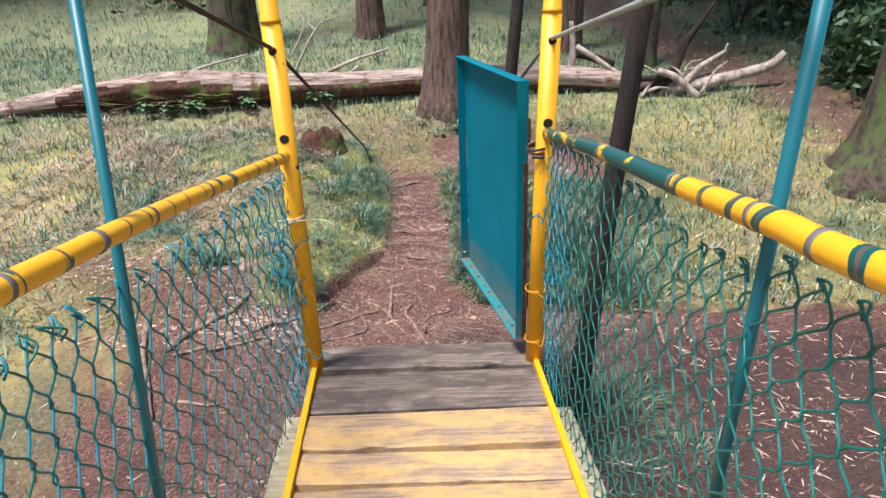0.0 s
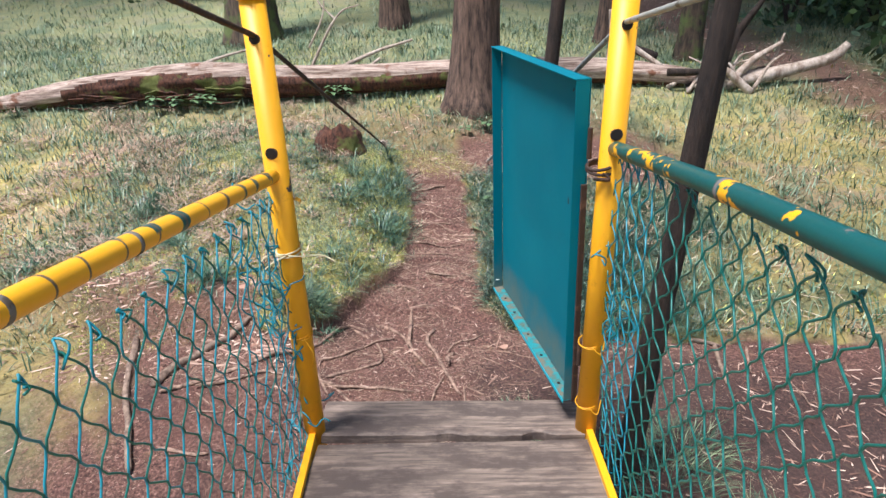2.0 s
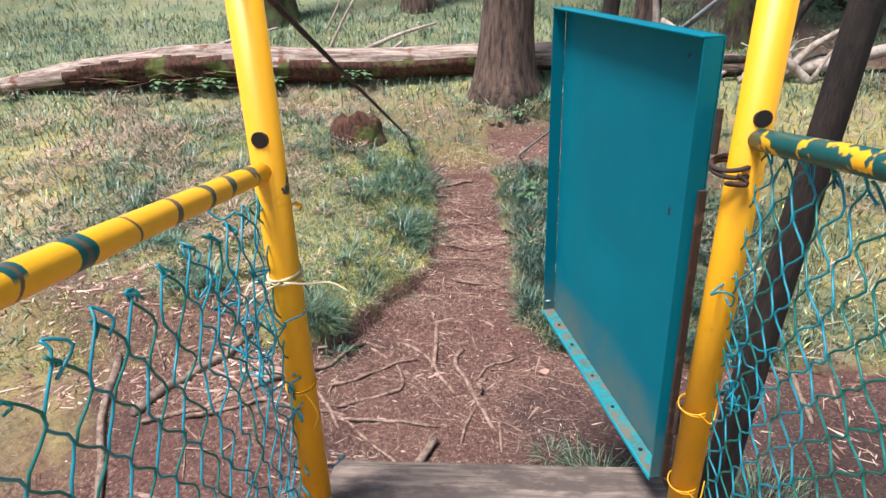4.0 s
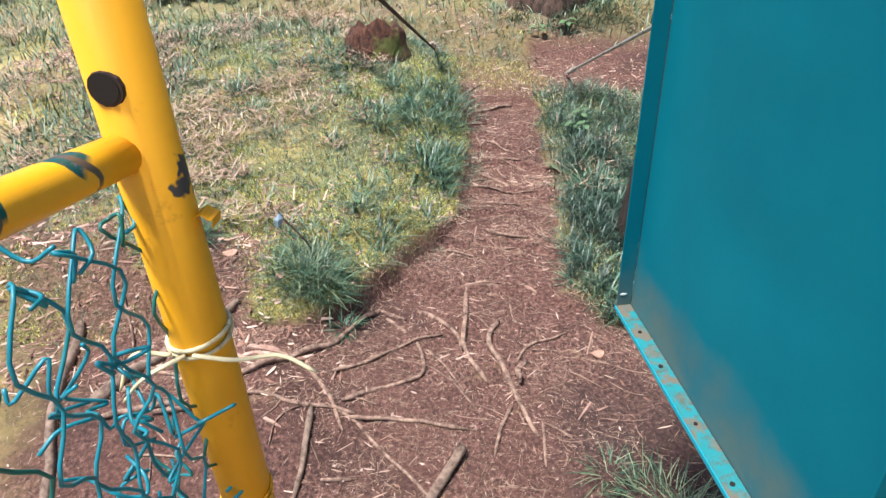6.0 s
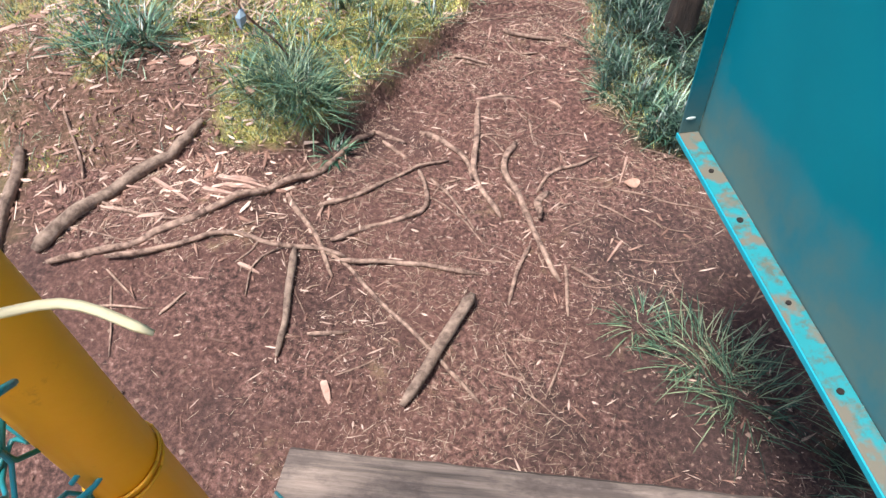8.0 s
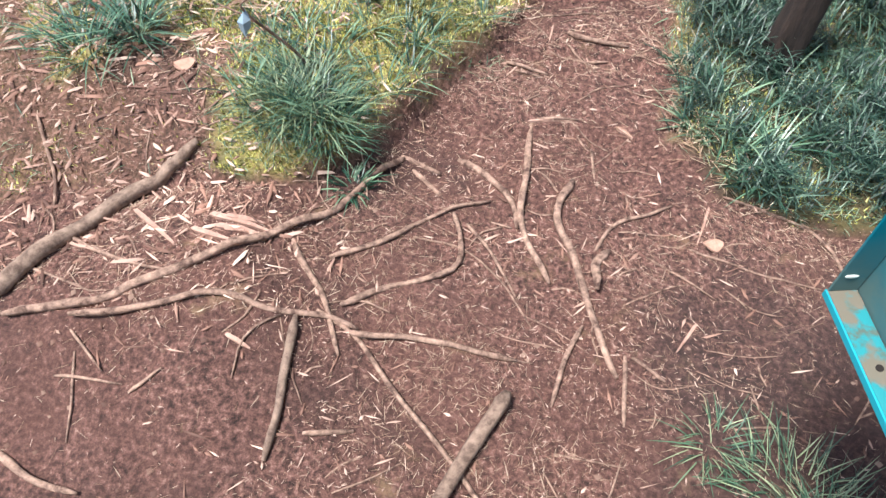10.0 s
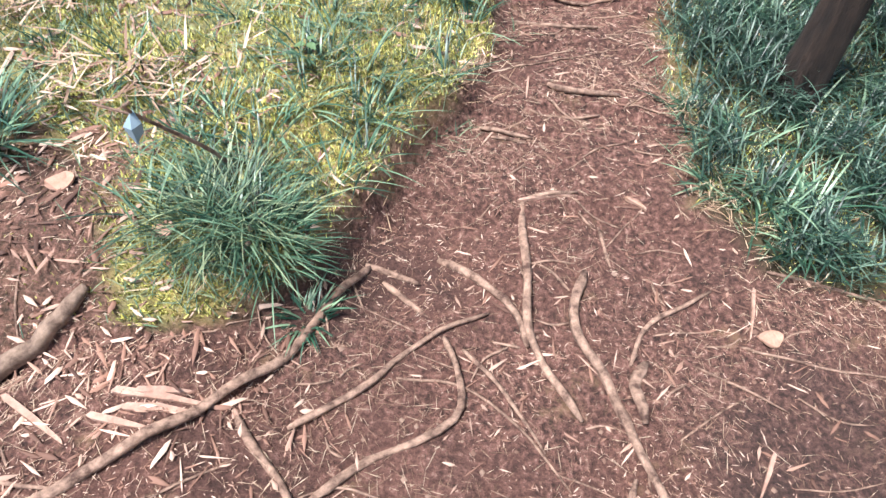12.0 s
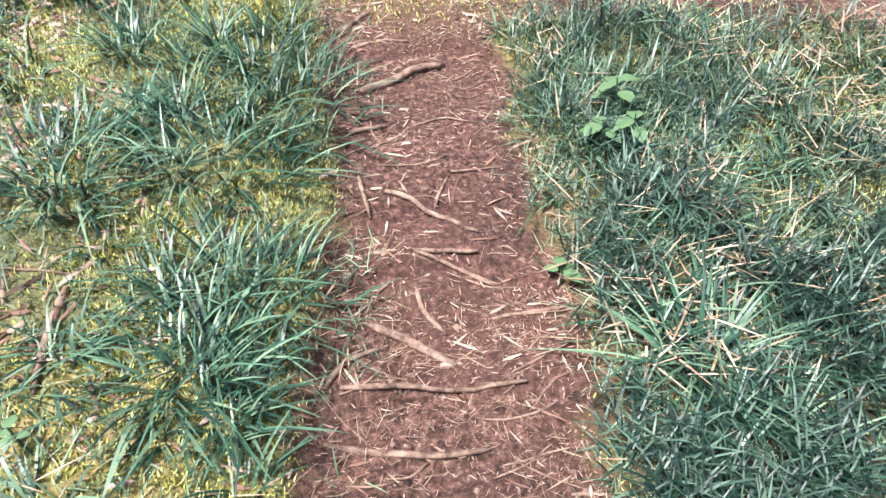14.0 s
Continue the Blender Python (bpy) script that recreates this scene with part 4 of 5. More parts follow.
G = gz
branch([(2.95, 9.00, G(2.95, 9.00) + 0.05), (3.34, 8.98, 0.15), (3.96, 8.98, 0.25), (4.52, 9.00, 0.39), (4.70, 9.00, 0.55)], 0.11, 0.05, DEADWOOD, "bleached thick branch rising from the fallen log")
branch([(2.80, 8.90, G(2.80, 8.90)), (3.17, 8.95, 0.33), (3.32, 9.00, 0.70), (3.50, 9.00, 0.96), (3.68, 9.00, 1.23)], 0.10, 0.02, BARK_DARK, "dark jagged broken branch standing up")
branch([(3.25, 8.92, G(3.25, 8.92)), (3.55, 8.95, 0.40), (3.90, 9.00, 0.60)], 0.06, 0.025, DEADWOOD, "bleached forked branch of the pile")
branch([(3.65, 9.00, 0.46), (3.82, 9.00, 0.40), (3.92, 9.02, 0.70)], 0.03, 0.012, DEADWOOD, "short bleached branch of the pile")
branch([(2.95, 8.80, 0.40), (3.20, 8.80, 0.30), (3.50, 8.76, G(3.50, 8.76))], 0.05, 0.05, DEADWOOD, "broken grey branch leaning on the log")
branch([(2.50, 8.85, 0.31), (2.90, 8.85, 0.30), (3.25, 8.90, 0.34)], 0.05, 0.035, BARK_DARK, "dark branch lying across the pile")
branch([(1.86, 9.40, G(1.86, 9.40)), (1.92, 9.40, 0.58), (1.88, 9.40, 1.03)], 0.07, 0.03, DEADWOOD, "splintered pale broken stem")
branch([(1.95, 9.30, 0.70), (2.15, 9.20, 0.58), (2.50, 9.10, 0.34)], 0.04, 0.03, DEADWOOD, "pale broken branch leaning down")
branch([(2.55, 9.60, 0.40), (2.15, 9.60, 0.53), (2.00, 9.60, 0.56)], 0.06, 0.05, BARK_DARK, "dark broken branch behind the log")
branch([(-2.25, 10.00, G(-2.25, 10.00)), (-1.76, 10.10, 1.02), (-1.42, 10.10, 1.18)], 0.022, 0.008, DEADWOOD, "thin bleached dead branch")
branch([(-2.18, 10.10, 0.63), (-1.95, 10.10, 1.03), (-1.90, 10.20, 1.38)], 0.016, 0.006, DEADWOOD, "thin bleached dead branch")
branch([(-1.77, 10.10, 1.00), (-2.00, 10.20, 1.23), (-2.10, 10.30, 1.48)], 0.014, 0.005, DEADWOOD, "thin bleached dead branch")
branch([(-1.50, 9.70, G(-1.50, 9.70)), (-1.30, 9.80, 0.38), (-1.16, 9.90, 0.48)], 0.03, 0.02, DEADWOOD, "short pale branch propped on the grass")
branch([(-1.90, 10.40, G(-1.90, 10.40)), (-1.30, 10.50, 0.50), (-0.75, 10.60, 0.64)], 0.035, 0.02, DEADWOOD, "crooked pale branch on the grass")
branch([(-4.40, 9.70, G(-4.40, 9.70) + 0.02), (-3.70, 10.30, 0.48), (-3.00, 10.70, 0.63)], 0.03, 0.015, DEADWOOD, "crooked pale branch on the grass")


rb = random.Random(77)
for k in range(14):
    x0, y0 = rb.uniform(2.5, 3.6), rb.uniform(8.75, 9.3)
    z0 = G(x0, y0)
    dx, dz = rb.uniform(-0.45, 0.5), rb.uniform(0.05, 0.45)
    branch([(x0, y0, z0 + 0.02), (x0 + dx * 0.5, y0 + rb.uniform(-0.1, 0.1), z0 + dz * 0.6 + 0.05), (x0 + dx, y0 + rb.uniform(-0.1, 0.1), z0 + dz)], rb.uniform(0.015, 0.04), 0.008, rb.choice((DEADWOOD, BARK_DARK, DEADWOOD)), "broken dead branch of the tangled pile", 8)


def stump(x, y):
    e = tagged(empty("rotten_stump", x, y, gz(x, y)), "low rotten red tree stump with green moss", "stump")
    bm = bmesh.new()
    rings = []
    for j, (h, q) in enumerate(((-0.1, 1.25), (0.0, 1.1), (0.08, 1.0), (0.17, 0.9), (0.25, 0.75), (0.18, 0.5), (0.1, 0.25))):
        rings.append([bm.verts.new((0.25 * q * math.cos(a) * (1 + 0.3 * noise.noise(Vector((a * 2, h * 9, 1)))), 0.20 * q * math.sin(a) * (1 + 0.3 * noise.noise(Vector((a * 2, h * 9, 4)))), 0.9 * h * (1 + 0.5 * noise.noise(Vector((math.cos(a) * 1.4, math.sin(a) * 1.4, 3)))))) for a in np.linspace(0, 2 * math.pi, 21)[:-1]])
    for a, b in zip(rings, rings[1:]):
        for k in range(20):
            bm.faces.new((a[k], a[(k + 1) % 20], b[(k + 1) % 20], b[k]))
    bm.faces.new(rings[-1])
    part("rotten_wood", bm, ROTWOOD, e, smooth=True)


stump(-1.30, 7.12)

# ---- roots, sticks, twigs and chips on the soil ----
def ground_tube(name, r, pts, mat, label, category, group, sink, wob, taper):
    length = sum(math.dist(a, b) for a, b in zip(pts, pts[1:]))
    n = max(6, int(length / 0.035))
    mid = spline([(x, y, gz(x, y) + r * sink) for x, y in pts], n) if len(pts) > 2 else [Vector((pts[0][0], pts[0][1], 0)).lerp(Vector((pts[1][0], pts[1][1], 0)), i / n) for i in range(n + 1)]
    seed = pts[0][0] * 17 + pts[0][1] * 5
    out, rad = [], []
    for i, p in enumerate(mid):
        j = wob * r
        x = p.x + j * noise.noise(Vector((p.x * 4.5, p.y * 4.5, seed)))
        y = p.y + j * noise.noise(Vector((p.x * 4.5, p.y * 4.5, seed + 5)))
        f = i / n
        out.append((x, y, gz(x, y) + r * sink + 0.9 * j * noise.noise(Vector((p.x * 7, p.y * 7, seed + 9)))))
        rad.append(r * (1 - taper * f) * (0.55 if i in (0, n) else 1.0) * (1 + 0.18 * noise.noise(Vector((f * 9, seed, 0)))))
    ob = part(name, tube_bm(out, rad, 9 if r > 0.009 else 6, None, 0.35, seed), mat, smooth=True)
    return tagged(ob, label, category, group)


def root(r, *pts):
    return ground_tube("tree_root", r * 0.75, pts, ROOTWOOD, "bare brown tree root crossing the soil", "root", "roots in the path", 0.85, 1.9, 0.25)


def stick(r, *pts):
    return ground_tube("fallen_stick", r * 0.6, pts, ROOTWOOD if r < 0.02 else BARKSTICK, "fallen brown stick lying on the soil", "stick", "fallen sticks", 0.8, 0.6, 0.25)


def twig(r, *pts):
    return ground_tube("twig", r * 0.6, pts, ROOTWOOD, "thin dry twig lying on the ground", "twig", "twigs", 0.9, 1.5, 0.4)


def chip(r, *pts):
    (x0, y0), (x1, y1) = pts
    bm = bmesh.new()
    d = Vector((x1 - x0, y1 - y0, 0))
    L = d.length
    d.normalize()
    s = Vector((-d.y, d.x, 0))
    w = r * 0.5
    ring_b, ring_t = [], []
    for f, q in ((0, -0.5), (0.12, -1), (0.6, -0.8), (1.0, -0.25), (0.95, 0.5), (0.5, 1.0), (0.06, 0.8)):
        p = Vector((x0, y0, 0)) + d * L * f + s * w * q
        z = gz(p.x, p.y)
        ring_b.append(bm.verts.new((p.x, p.y, z - 0.004)))
        ring_t.append(bm.verts.new((p.x, p.y, z + 0.005 + 0.5 * w + 0.004 * math.sin(f * 5))))
    bm.faces.new(ring_t)
    for k in range(7):
        bm.faces.new((ring_b[k], ring_b[(k + 1) % 7], ring_t[(k + 1) % 7], ring_t[k]))
    bmesh.ops.recalc_face_normals(bm, faces=bm.faces)
    return tagged(part("wood_chip", bm, CUTWOOD), "pale split piece of wood on the soil", "chip", "split wood pieces")


BARKSTICK = bark_material("stick_bark", (0.09, 0.055, 0.04), (0.33, 0.23, 0.17), (0.16, 0.13, 0.08), (0.66, 0.76), (12, 12, 12), 0.008)

root(0.0179, (-1.768, 3.613), (-1.476, 3.726), (-1.283, 3.875), (-1.089, 4.042), (-0.988, 4.183), (-0.895, 4.351), (-0.819, 4.467))
root(0.0147, (-1.568, 3.637), (-1.377, 3.698), (-1.176, 3.775), (-1.047, 3.772), (-0.916, 3.803), (-0.817, 3.792))
root(0.0137, (-0.817, 3.782), (-0.599, 3.811), (-0.345, 3.802))
root(0.0128, (-1.056, 4.029), (-0.962, 3.916), (-0.899, 3.815), (-0.826, 3.693))
root(0.0114, (-0.923, 3.820), (-0.798, 3.773), (-0.667, 3.652), (-0.522, 3.534), (-0.396, 3.408), (-0.309, 3.330))
stick(0.0220, (-0.975, 3.776), (-0.944, 3.581), (-0.944, 3.388))
stick(0.0373, (-0.365, 3.701), (-0.444, 3.524), (-0.541, 3.291))
root(0.0149, (-0.872, 3.856), (-0.763, 3.955), (-0.579, 4.070), (-0.578, 4.181), (-0.618, 4.260))
root(0.0116, (-0.950, 4.001), (-0.790, 4.128), (-0.705, 4.237), (-0.508, 4.361))
root(0.0159, (-0.644, 4.516), (-0.527, 4.451), (-0.439, 4.373), (-0.420, 4.282))
root(0.0155, (-0.416, 4.721), (-0.409, 4.403), (-0.381, 4.244), (-0.293, 4.094))
root(0.0199, (-0.259, 4.534), (-0.281, 4.334), (-0.213, 4.185), (-0.155, 4.034), (-0.068, 3.814))
root(0.0217, (-0.102, 4.278), (-0.143, 4.197), (-0.154, 4.095))
stick(0.0149, (-0.176, 3.964), (-0.217, 3.842), (-0.238, 3.694))
stick(0.0129, (-0.047, 3.894), (-0.040, 3.685))
root(0.0093, (-0.162, 4.247), (-0.091, 4.368), (0.101, 4.480))
twig(0.0071, (0.008, 4.259), (0.230, 4.172))
twig(0.0071, (0.140, 4.332), (0.251, 4.303), (0.628, 4.279))
root(0.0091, (0.254, 4.573), (0.427, 4.537), (0.600, 4.470), (0.677, 4.188))
chip(0.0101, (0.166, 4.059), (0.103, 3.946))
twig(0.0061, (-0.219, 3.575), (-0.032, 3.575))
twig(0.0049, (0.195, 3.978), (0.296, 3.979), (0.418, 4.011))
root(0.0158, (-0.326, 5.171), (-0.224, 5.158), (-0.098, 5.171))
root(0.0112, (-0.542, 4.989), (-0.384, 4.978))
root(0.0106, (-0.406, 4.741), (-0.257, 4.780))
twig(0.0101, (-0.197, 4.681), (-0.179, 4.544))
twig(0.0121, (-1.730, 3.888), (-1.560, 3.842), (-1.344, 3.819))
stick(0.0413, (-1.836, 3.654), (-1.725, 3.849), (-1.592, 4.052), (-1.410, 4.229))
twig(0.0131, (-1.970, 4.237), (-1.917, 4.147), (-1.813, 3.975))
root(0.0136, (-1.654, 3.287), (-1.516, 3.238), (-1.378, 3.227))
twig(0.0071, (-1.525, 3.554), (-1.463, 3.331))
twig(0.0089, (-1.567, 3.486), (-1.366, 3.495))
twig(0.0106, (-1.344, 3.484), (-1.268, 3.552))
twig(0.0074, (-1.555, 3.603), (-1.434, 3.521))
chip(0.0124, (-1.131, 3.672), (-1.056, 3.650))
stick(0.0146, (-0.866, 3.473), (-0.743, 3.514))
twig(0.0062, (0.312, 3.877), (0.341, 3.777))
twig(0.0062, (0.260, 3.746), (0.432, 3.798))
stick(0.0098, (-0.027, 3.895), (0.072, 3.845))
twig(0.0073, (-0.725, 4.156), (-0.578, 4.160), (-0.422, 4.051), (-0.324, 3.922))
twig(0.0111, (-0.569, 4.252), (-0.471, 4.152), (-0.373, 4.002))
root(0.0123, (-0.846, 4.472), (-0.694, 4.426))
root(0.0122, (-0.781, 4.422), (-0.666, 4.348))
twig(0.0044, (-0.239, 3.515), (-0.182, 3.436), (-0.144, 3.358))
twig(0.0062, (0.724, 4.034), (0.596, 3.839))
chip(0.0179, (-1.316, 4.029), (-1.097, 4.021))
chip(0.0177, (-1.282, 3.994), (-1.123, 4.001))
chip(0.0159, (-1.266, 4.032), (-1.153, 4.049))
chip(0.0158, (-1.354, 3.975), (-1.212, 3.950))
chip(0.0163, (-1.561, 4.012), (-1.378, 3.909))
chip(0.0242, (-0.781, 3.329), (-0.752, 3.263))
chip(0.0093, (0.213, 4.513), (0.171, 4.352))
chip(0.0096, (0.323, 4.727), (0.343, 4.621))
twig(0.0080, (-1.814, 3.769), (-1.542, 3.719))
twig(0.0075, (-1.172, 3.816), (-1.044, 3.912))
twig(0.0068, (-0.591, 5.212), (-0.387, 5.285), (-0.231, 5.349), (-0.103, 5.416))
chip(0.0096, (-0.435, 4.730), (-0.257, 4.771))
twig(0.0054, (-0.064, 5.311), (0.007, 5.221), (0.061, 5.183))
twig(0.0080, (-0.162, 5.311), (-0.188, 5.177))
chip(0.0077, (-0.395, 5.210), (-0.404, 5.117))
root(0.0092, (-0.450, 5.607), (-0.068, 5.633))
root(0.0103, (-0.476, 5.502), (-0.253, 5.480), (-0.146, 5.497))
twig(0.0059, (-0.125, 5.463), (0.020, 5.502))
twig(0.0084, (-0.123, 5.812), (0.086, 5.857))
root(0.0087, (-0.298, 5.984), (-0.202, 5.958), (-0.106, 5.913))
root(0.0076, (-0.392, 5.084), (-0.265, 5.075), (-0.167, 5.103))
root(0.0083, (-0.513, 4.952), (-0.404, 4.959))
twig(0.0049, (-0.513, 4.973), (-0.383, 5.079))
chip(0.0095, (-0.118, 4.769), (-0.058, 4.735))
root(0.0191, (-0.468, 6.625), (-0.365, 6.690), (-0.202, 6.814))
stick(0.0140, (-0.494, 6.421), (-0.390, 6.472))
root(0.0110, (-0.387, 6.175), (-0.262, 6.124), (-0.138, 6.064))
twig(0.0097, (-0.253, 6.131), (-0.205, 6.278))
twig(0.0084, (-0.205, 6.282), (-0.083, 6.311))
root(0.0103, (-0.288, 5.985), (-0.144, 5.986))
twig(0.0059, (-0.193, 5.956), (-0.096, 5.919))
root(0.0083, (-0.306, 5.910), (-0.286, 5.829), (-0.228, 5.755))
stick(0.0183, (-0.409, 5.773), (-0.314, 5.735), (-0.206, 5.676))
root(0.0088, (-0.479, 5.604), (-0.439, 5.673), (-0.352, 5.713))
twig(0.0055, (-0.095, 5.815), (0.107, 5.844))
twig(0.0050, (-0.060, 5.584), (0.045, 5.690))
root(0.0097, (-0.450, 6.238), (-0.411, 6.095))
stick(0.0159, (-0.986, 5.735), (-0.981, 5.620), (-0.961, 5.497))
twig(0.0061, (-1.129, 5.769), (-1.012, 5.768), (-0.920, 5.756))
twig(0.0098, (-0.554, 6.861), (-0.330, 6.882))
stick(0.0162, (-0.561, 6.909), (-0.466, 7.024))
twig(0.0101, (0.461, 7.064), (0.789, 6.698))
twig(0.0100, (0.995, 7.033), (1.307, 6.821))
stick(0.0124, (0.431, 6.214), (0.476, 6.006))
chip(0.0131, (0.108, 6.230), (0.169, 6.287))
chip(0.0114, (-0.245, 5.675), (-0.196, 5.681))
stick(0.0372, (-2.127, 4.109), (-1.974, 3.639), (-1.749, 3.120))
stick(0.0263, (1.675, 4.492), (1.610, 4.045))
stick(0.0278, (1.506, 4.504), (1.695, 4.464))
twig(0.0166, (1.876, 4.440), (1.791, 4.152))
twig(0.0122, (2.013, 4.125), (2.006, 3.813))


rt = random.Random(31)
for k in range(95):
    x, y = rt.uniform(-1.9, 0.75), rt.uniform(3.25, 4.55)
    if soil_mask(x, y) < 0.8 or (x < -0.95 and y < 3.65) or (0.1 < x and y < 3.7):
        continue
    a, L = rt.uniform(0, 6.28), 0.06 + 0.22 * rt.random() ** 1.6
    b = a + rt.uniform(-0.7, 0.7)
    twig(rt.uniform(0.0035, 0.0075), (x, y), (x + 0.5 * L * math.cos(a), y + 0.5 * L * math.sin(a)), (x + 0.5 * L * (math.cos(a) + math.cos(b)), y + 0.5 * L * (math.sin(a) + math.sin(b))))
for k in range(60):
    x, y = rt.uniform(-0.5, 0.05), rt.uniform(4.6, 6.9)
    if soil_mask(x, y) < 0.8:
        continue
    a, L = rt.choice((0.0, 3.14)) + rt.uniform(-0.9, 0.9), 0.05 + 0.16 * rt.random()
    b = a + rt.uniform(-0.6, 0.6)
    twig(rt.uniform(0.003, 0.007), (x, y), (x + 0.5 * L * math.cos(a), y + 0.5 * L * math.sin(a)), (x + 0.5 * L * (math.cos(a) + math.cos(b)), y + 0.5 * L * (math.sin(a) + math.sin(b))))


# ---- grass, moss, litter ----
STRAP = leaf_material("strap_grass", (0.008, 0.030, 0.019), (0.055, 0.135, 0.080), (0.25, 0.36, 0.22), 0.4)
FINE = leaf_material("fine_grass", (0.022, 0.056, 0.030), (0.11, 0.185, 0.10), (0.38, 0.45, 0.29), 0.5)
TUFT = leaf_material("feathery_grass", (0.016, 0.044, 0.026), (0.085, 0.160, 0.088), (0.36, 0.41, 0.23), 0.5)
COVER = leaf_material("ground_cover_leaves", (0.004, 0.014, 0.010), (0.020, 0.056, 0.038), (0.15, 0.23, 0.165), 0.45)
MOSS = leaf_material("yellow_moss", (0.10, 0.12, 0.02), (0.58, 0.55, 0.13), (0.92, 0.84, 0.34), 0.8)
STRAW = leaf_material("dry_straw", (0.28, 0.17, 0.10), (0.54, 0.38, 0.25), (0.76, 0.62, 0.46), 0.7)
NEEDLE = leaf_material("dry_needles", (0.18, 0.10, 0.065), (0.38, 0.25, 0.17), (0.64, 0.50, 0.37), 0.7)
LITTER = leaf_material("wood_litter", (0.06, 0.026, 0.018), (0.32, 0.17, 0.12), (0.74, 0.54, 0.43), 0.8)
rng = np.random.default_rng(4)


def blades(base, heading, length, width, lean, droop, seg):
    """Curved tapering blades as triangles."""
    n = len(base)
    h = np.stack([np.cos(heading), np.sin(heading), np.zeros(n)], 1)
    s = np.stack([-np.sin(heading), np.cos(heading), np.zeros(n)], 1)
    levels = []
    for k in range(seg):
        f = k / seg
        c = base + h * (length * (lean * f + droop * f * f))[:, None]
        c[:, 2] += length * (f * np.sqrt(np.maximum(1 - lean ** 2, 0.05)) - 0.85 * droop * f * f)
        w = (width * (0.75 + 0.5 * f) * (1 - f ** 2.5) * 0.5)[:, None]
        levels += [c - s * w, c + s * w]
    c = base + h * (length * (lean + droop))[:, None]
    c[:, 2] += length * (np.sqrt(np.maximum(1 - lean ** 2, 0.05)) - 0.85 * droop)
    levels.append(c)
    m = 2 * seg + 1
    v = np.stack(levels, 1).reshape(-1, 3)
    t = []
    for k in range(seg - 1):
        a = 2 * k
        t += [[a, a + 1, a + 3], [a, a + 3, a + 2]]
    t.append([2 * seg - 2, 2 * seg - 1, 2 * seg])
    t = (np.arange(n)[:, None, None] * m + np.array(t)[None]).reshape(-1, 3)
    return v, t


def stuff(name, v, t, mat, label, category):
    ob = new(name, mesh_from(name, v, t, [mat], True))
    tagged(ob, label, category, kind="stuff")
    return ob


def scatter(n, x0, x1, y0, y1, keep):
    x, y = rng.uniform(x0, x1, n), rng.uniform(y0, y1, n)
    k = rng.random(n) < keep(x, y)
    return x[k], y[k]


def on_land(x, y, up=0.0):
    return np.stack([x, y, land(x, y) + up], 1)


def patch(x, y, s=1.0, seed=0.0):
    return 0.5 + 0.5 * np_noise(x, y, 1.3 * s, seed)


def grassy(x, y):
    return 1 - soil_mask(x, y)


def mossy(x, y):
    """Where yellow moss covers the ground: the bank and stripes beside the path."""
    l = np.interp(y, LEFT_Y, LEFT_X)
    near = smoothstep(0.75, 0.1, l - x)
    return grassy(x, y) * np.clip(0.16 + 0.9 * near * smoothstep(0.25, 0.6, patch(x, y, 2.4, 4.0)) + 0.75 * near * smoothstep(5.3, 4.9, y) + 0.95 * smoothstep(0.5, 0.72, patch(x, y, 1.6, 1.5)), 0, 1) * np.where(x < 0, 1.0, 0.15 + 0.4 * smoothstep(5.9, 6.3, y))


x, y = scatter(480000, -2.6, 1.4, 4.0, 7.5, mossy)
n = len(x)
stuff("moss_carpet", *blades(on_land(x, y, -0.003), rng.uniform(0, 6.28, n), rng.uniform(0.008, 0.024, n), rng.uniform(0.003, 0.006, n), rng.uniform(0.0, 0.85, n), np.full(n, 0.1), 2), MOSS, "yellow green moss carpet on the path bank", "moss")

x, y = scatter(150000, -3.4, 2.2, 4.0, 8.2, lambda x, y: grassy(x, y) * (0.25 + 0.75 * patch(x, y, 1.2, 7.0)))
n = len(x)
stuff("short_grass", *blades(on_land(x, y), rng.uniform(0, 6.28, n), rng.uniform(0.02, 0.08, n), rng.uniform(0.002, 0.0045, n), rng.uniform(0.3, 0.97, n), rng.uniform(0.0, 0.3, n), 3), FINE, "short mixed green forest grass", "grass")

x, y = scatter(11000, -3.6, 2.2, 4.0, 7.6, lambda x, y: grassy(x, y) * smoothstep(0.35, 0.7, patch(x, y, 0.9, 3.0)))
n = len(x)
stuff("dry_straw", *blades(on_land(x, y, 0.004), rng.uniform(0, 6.28, n), rng.uniform(0.03, 0.10, n), rng.uniform(0.0015, 0.004, n), rng.uniform(0.93, 1.0, n), np.full(n, 0.03), 2), STRAW, "pale dry grass straw lying on the bank", "straw")


# dead blades hanging over both edges of the footpath
x, y = scatter(15000, -0.9, 0.8, 4.5, 7.0, lambda x, y: 0.8 * np.exp(-((x - np.interp(y, RIGHT_Y, RIGHT_X) - 0.03) / 0.07) ** 2) * smoothstep(0.35, 0.65, patch(x, y, 2.2, 3.3)) + 0.4 * np.exp(-((x - np.interp(y, LEFT_Y, LEFT_X) + 0.02) / 0.06) ** 2) * smoothstep(0.45, 0.7, patch(x, y, 2.0, 8.3)))
n = len(x)
stuff("edge_straw", *blades(on_land(x, y, 0.006), rng.uniform(0, 6.28, n), rng.uniform(0.03, 0.085, n), rng.uniform(0.0015, 0.0032, n), rng.uniform(0.75, 1.0, n), rng.uniform(0.0, 0.2, n), 3), STRAW, "dead straw blades fringing the footpath", "straw")
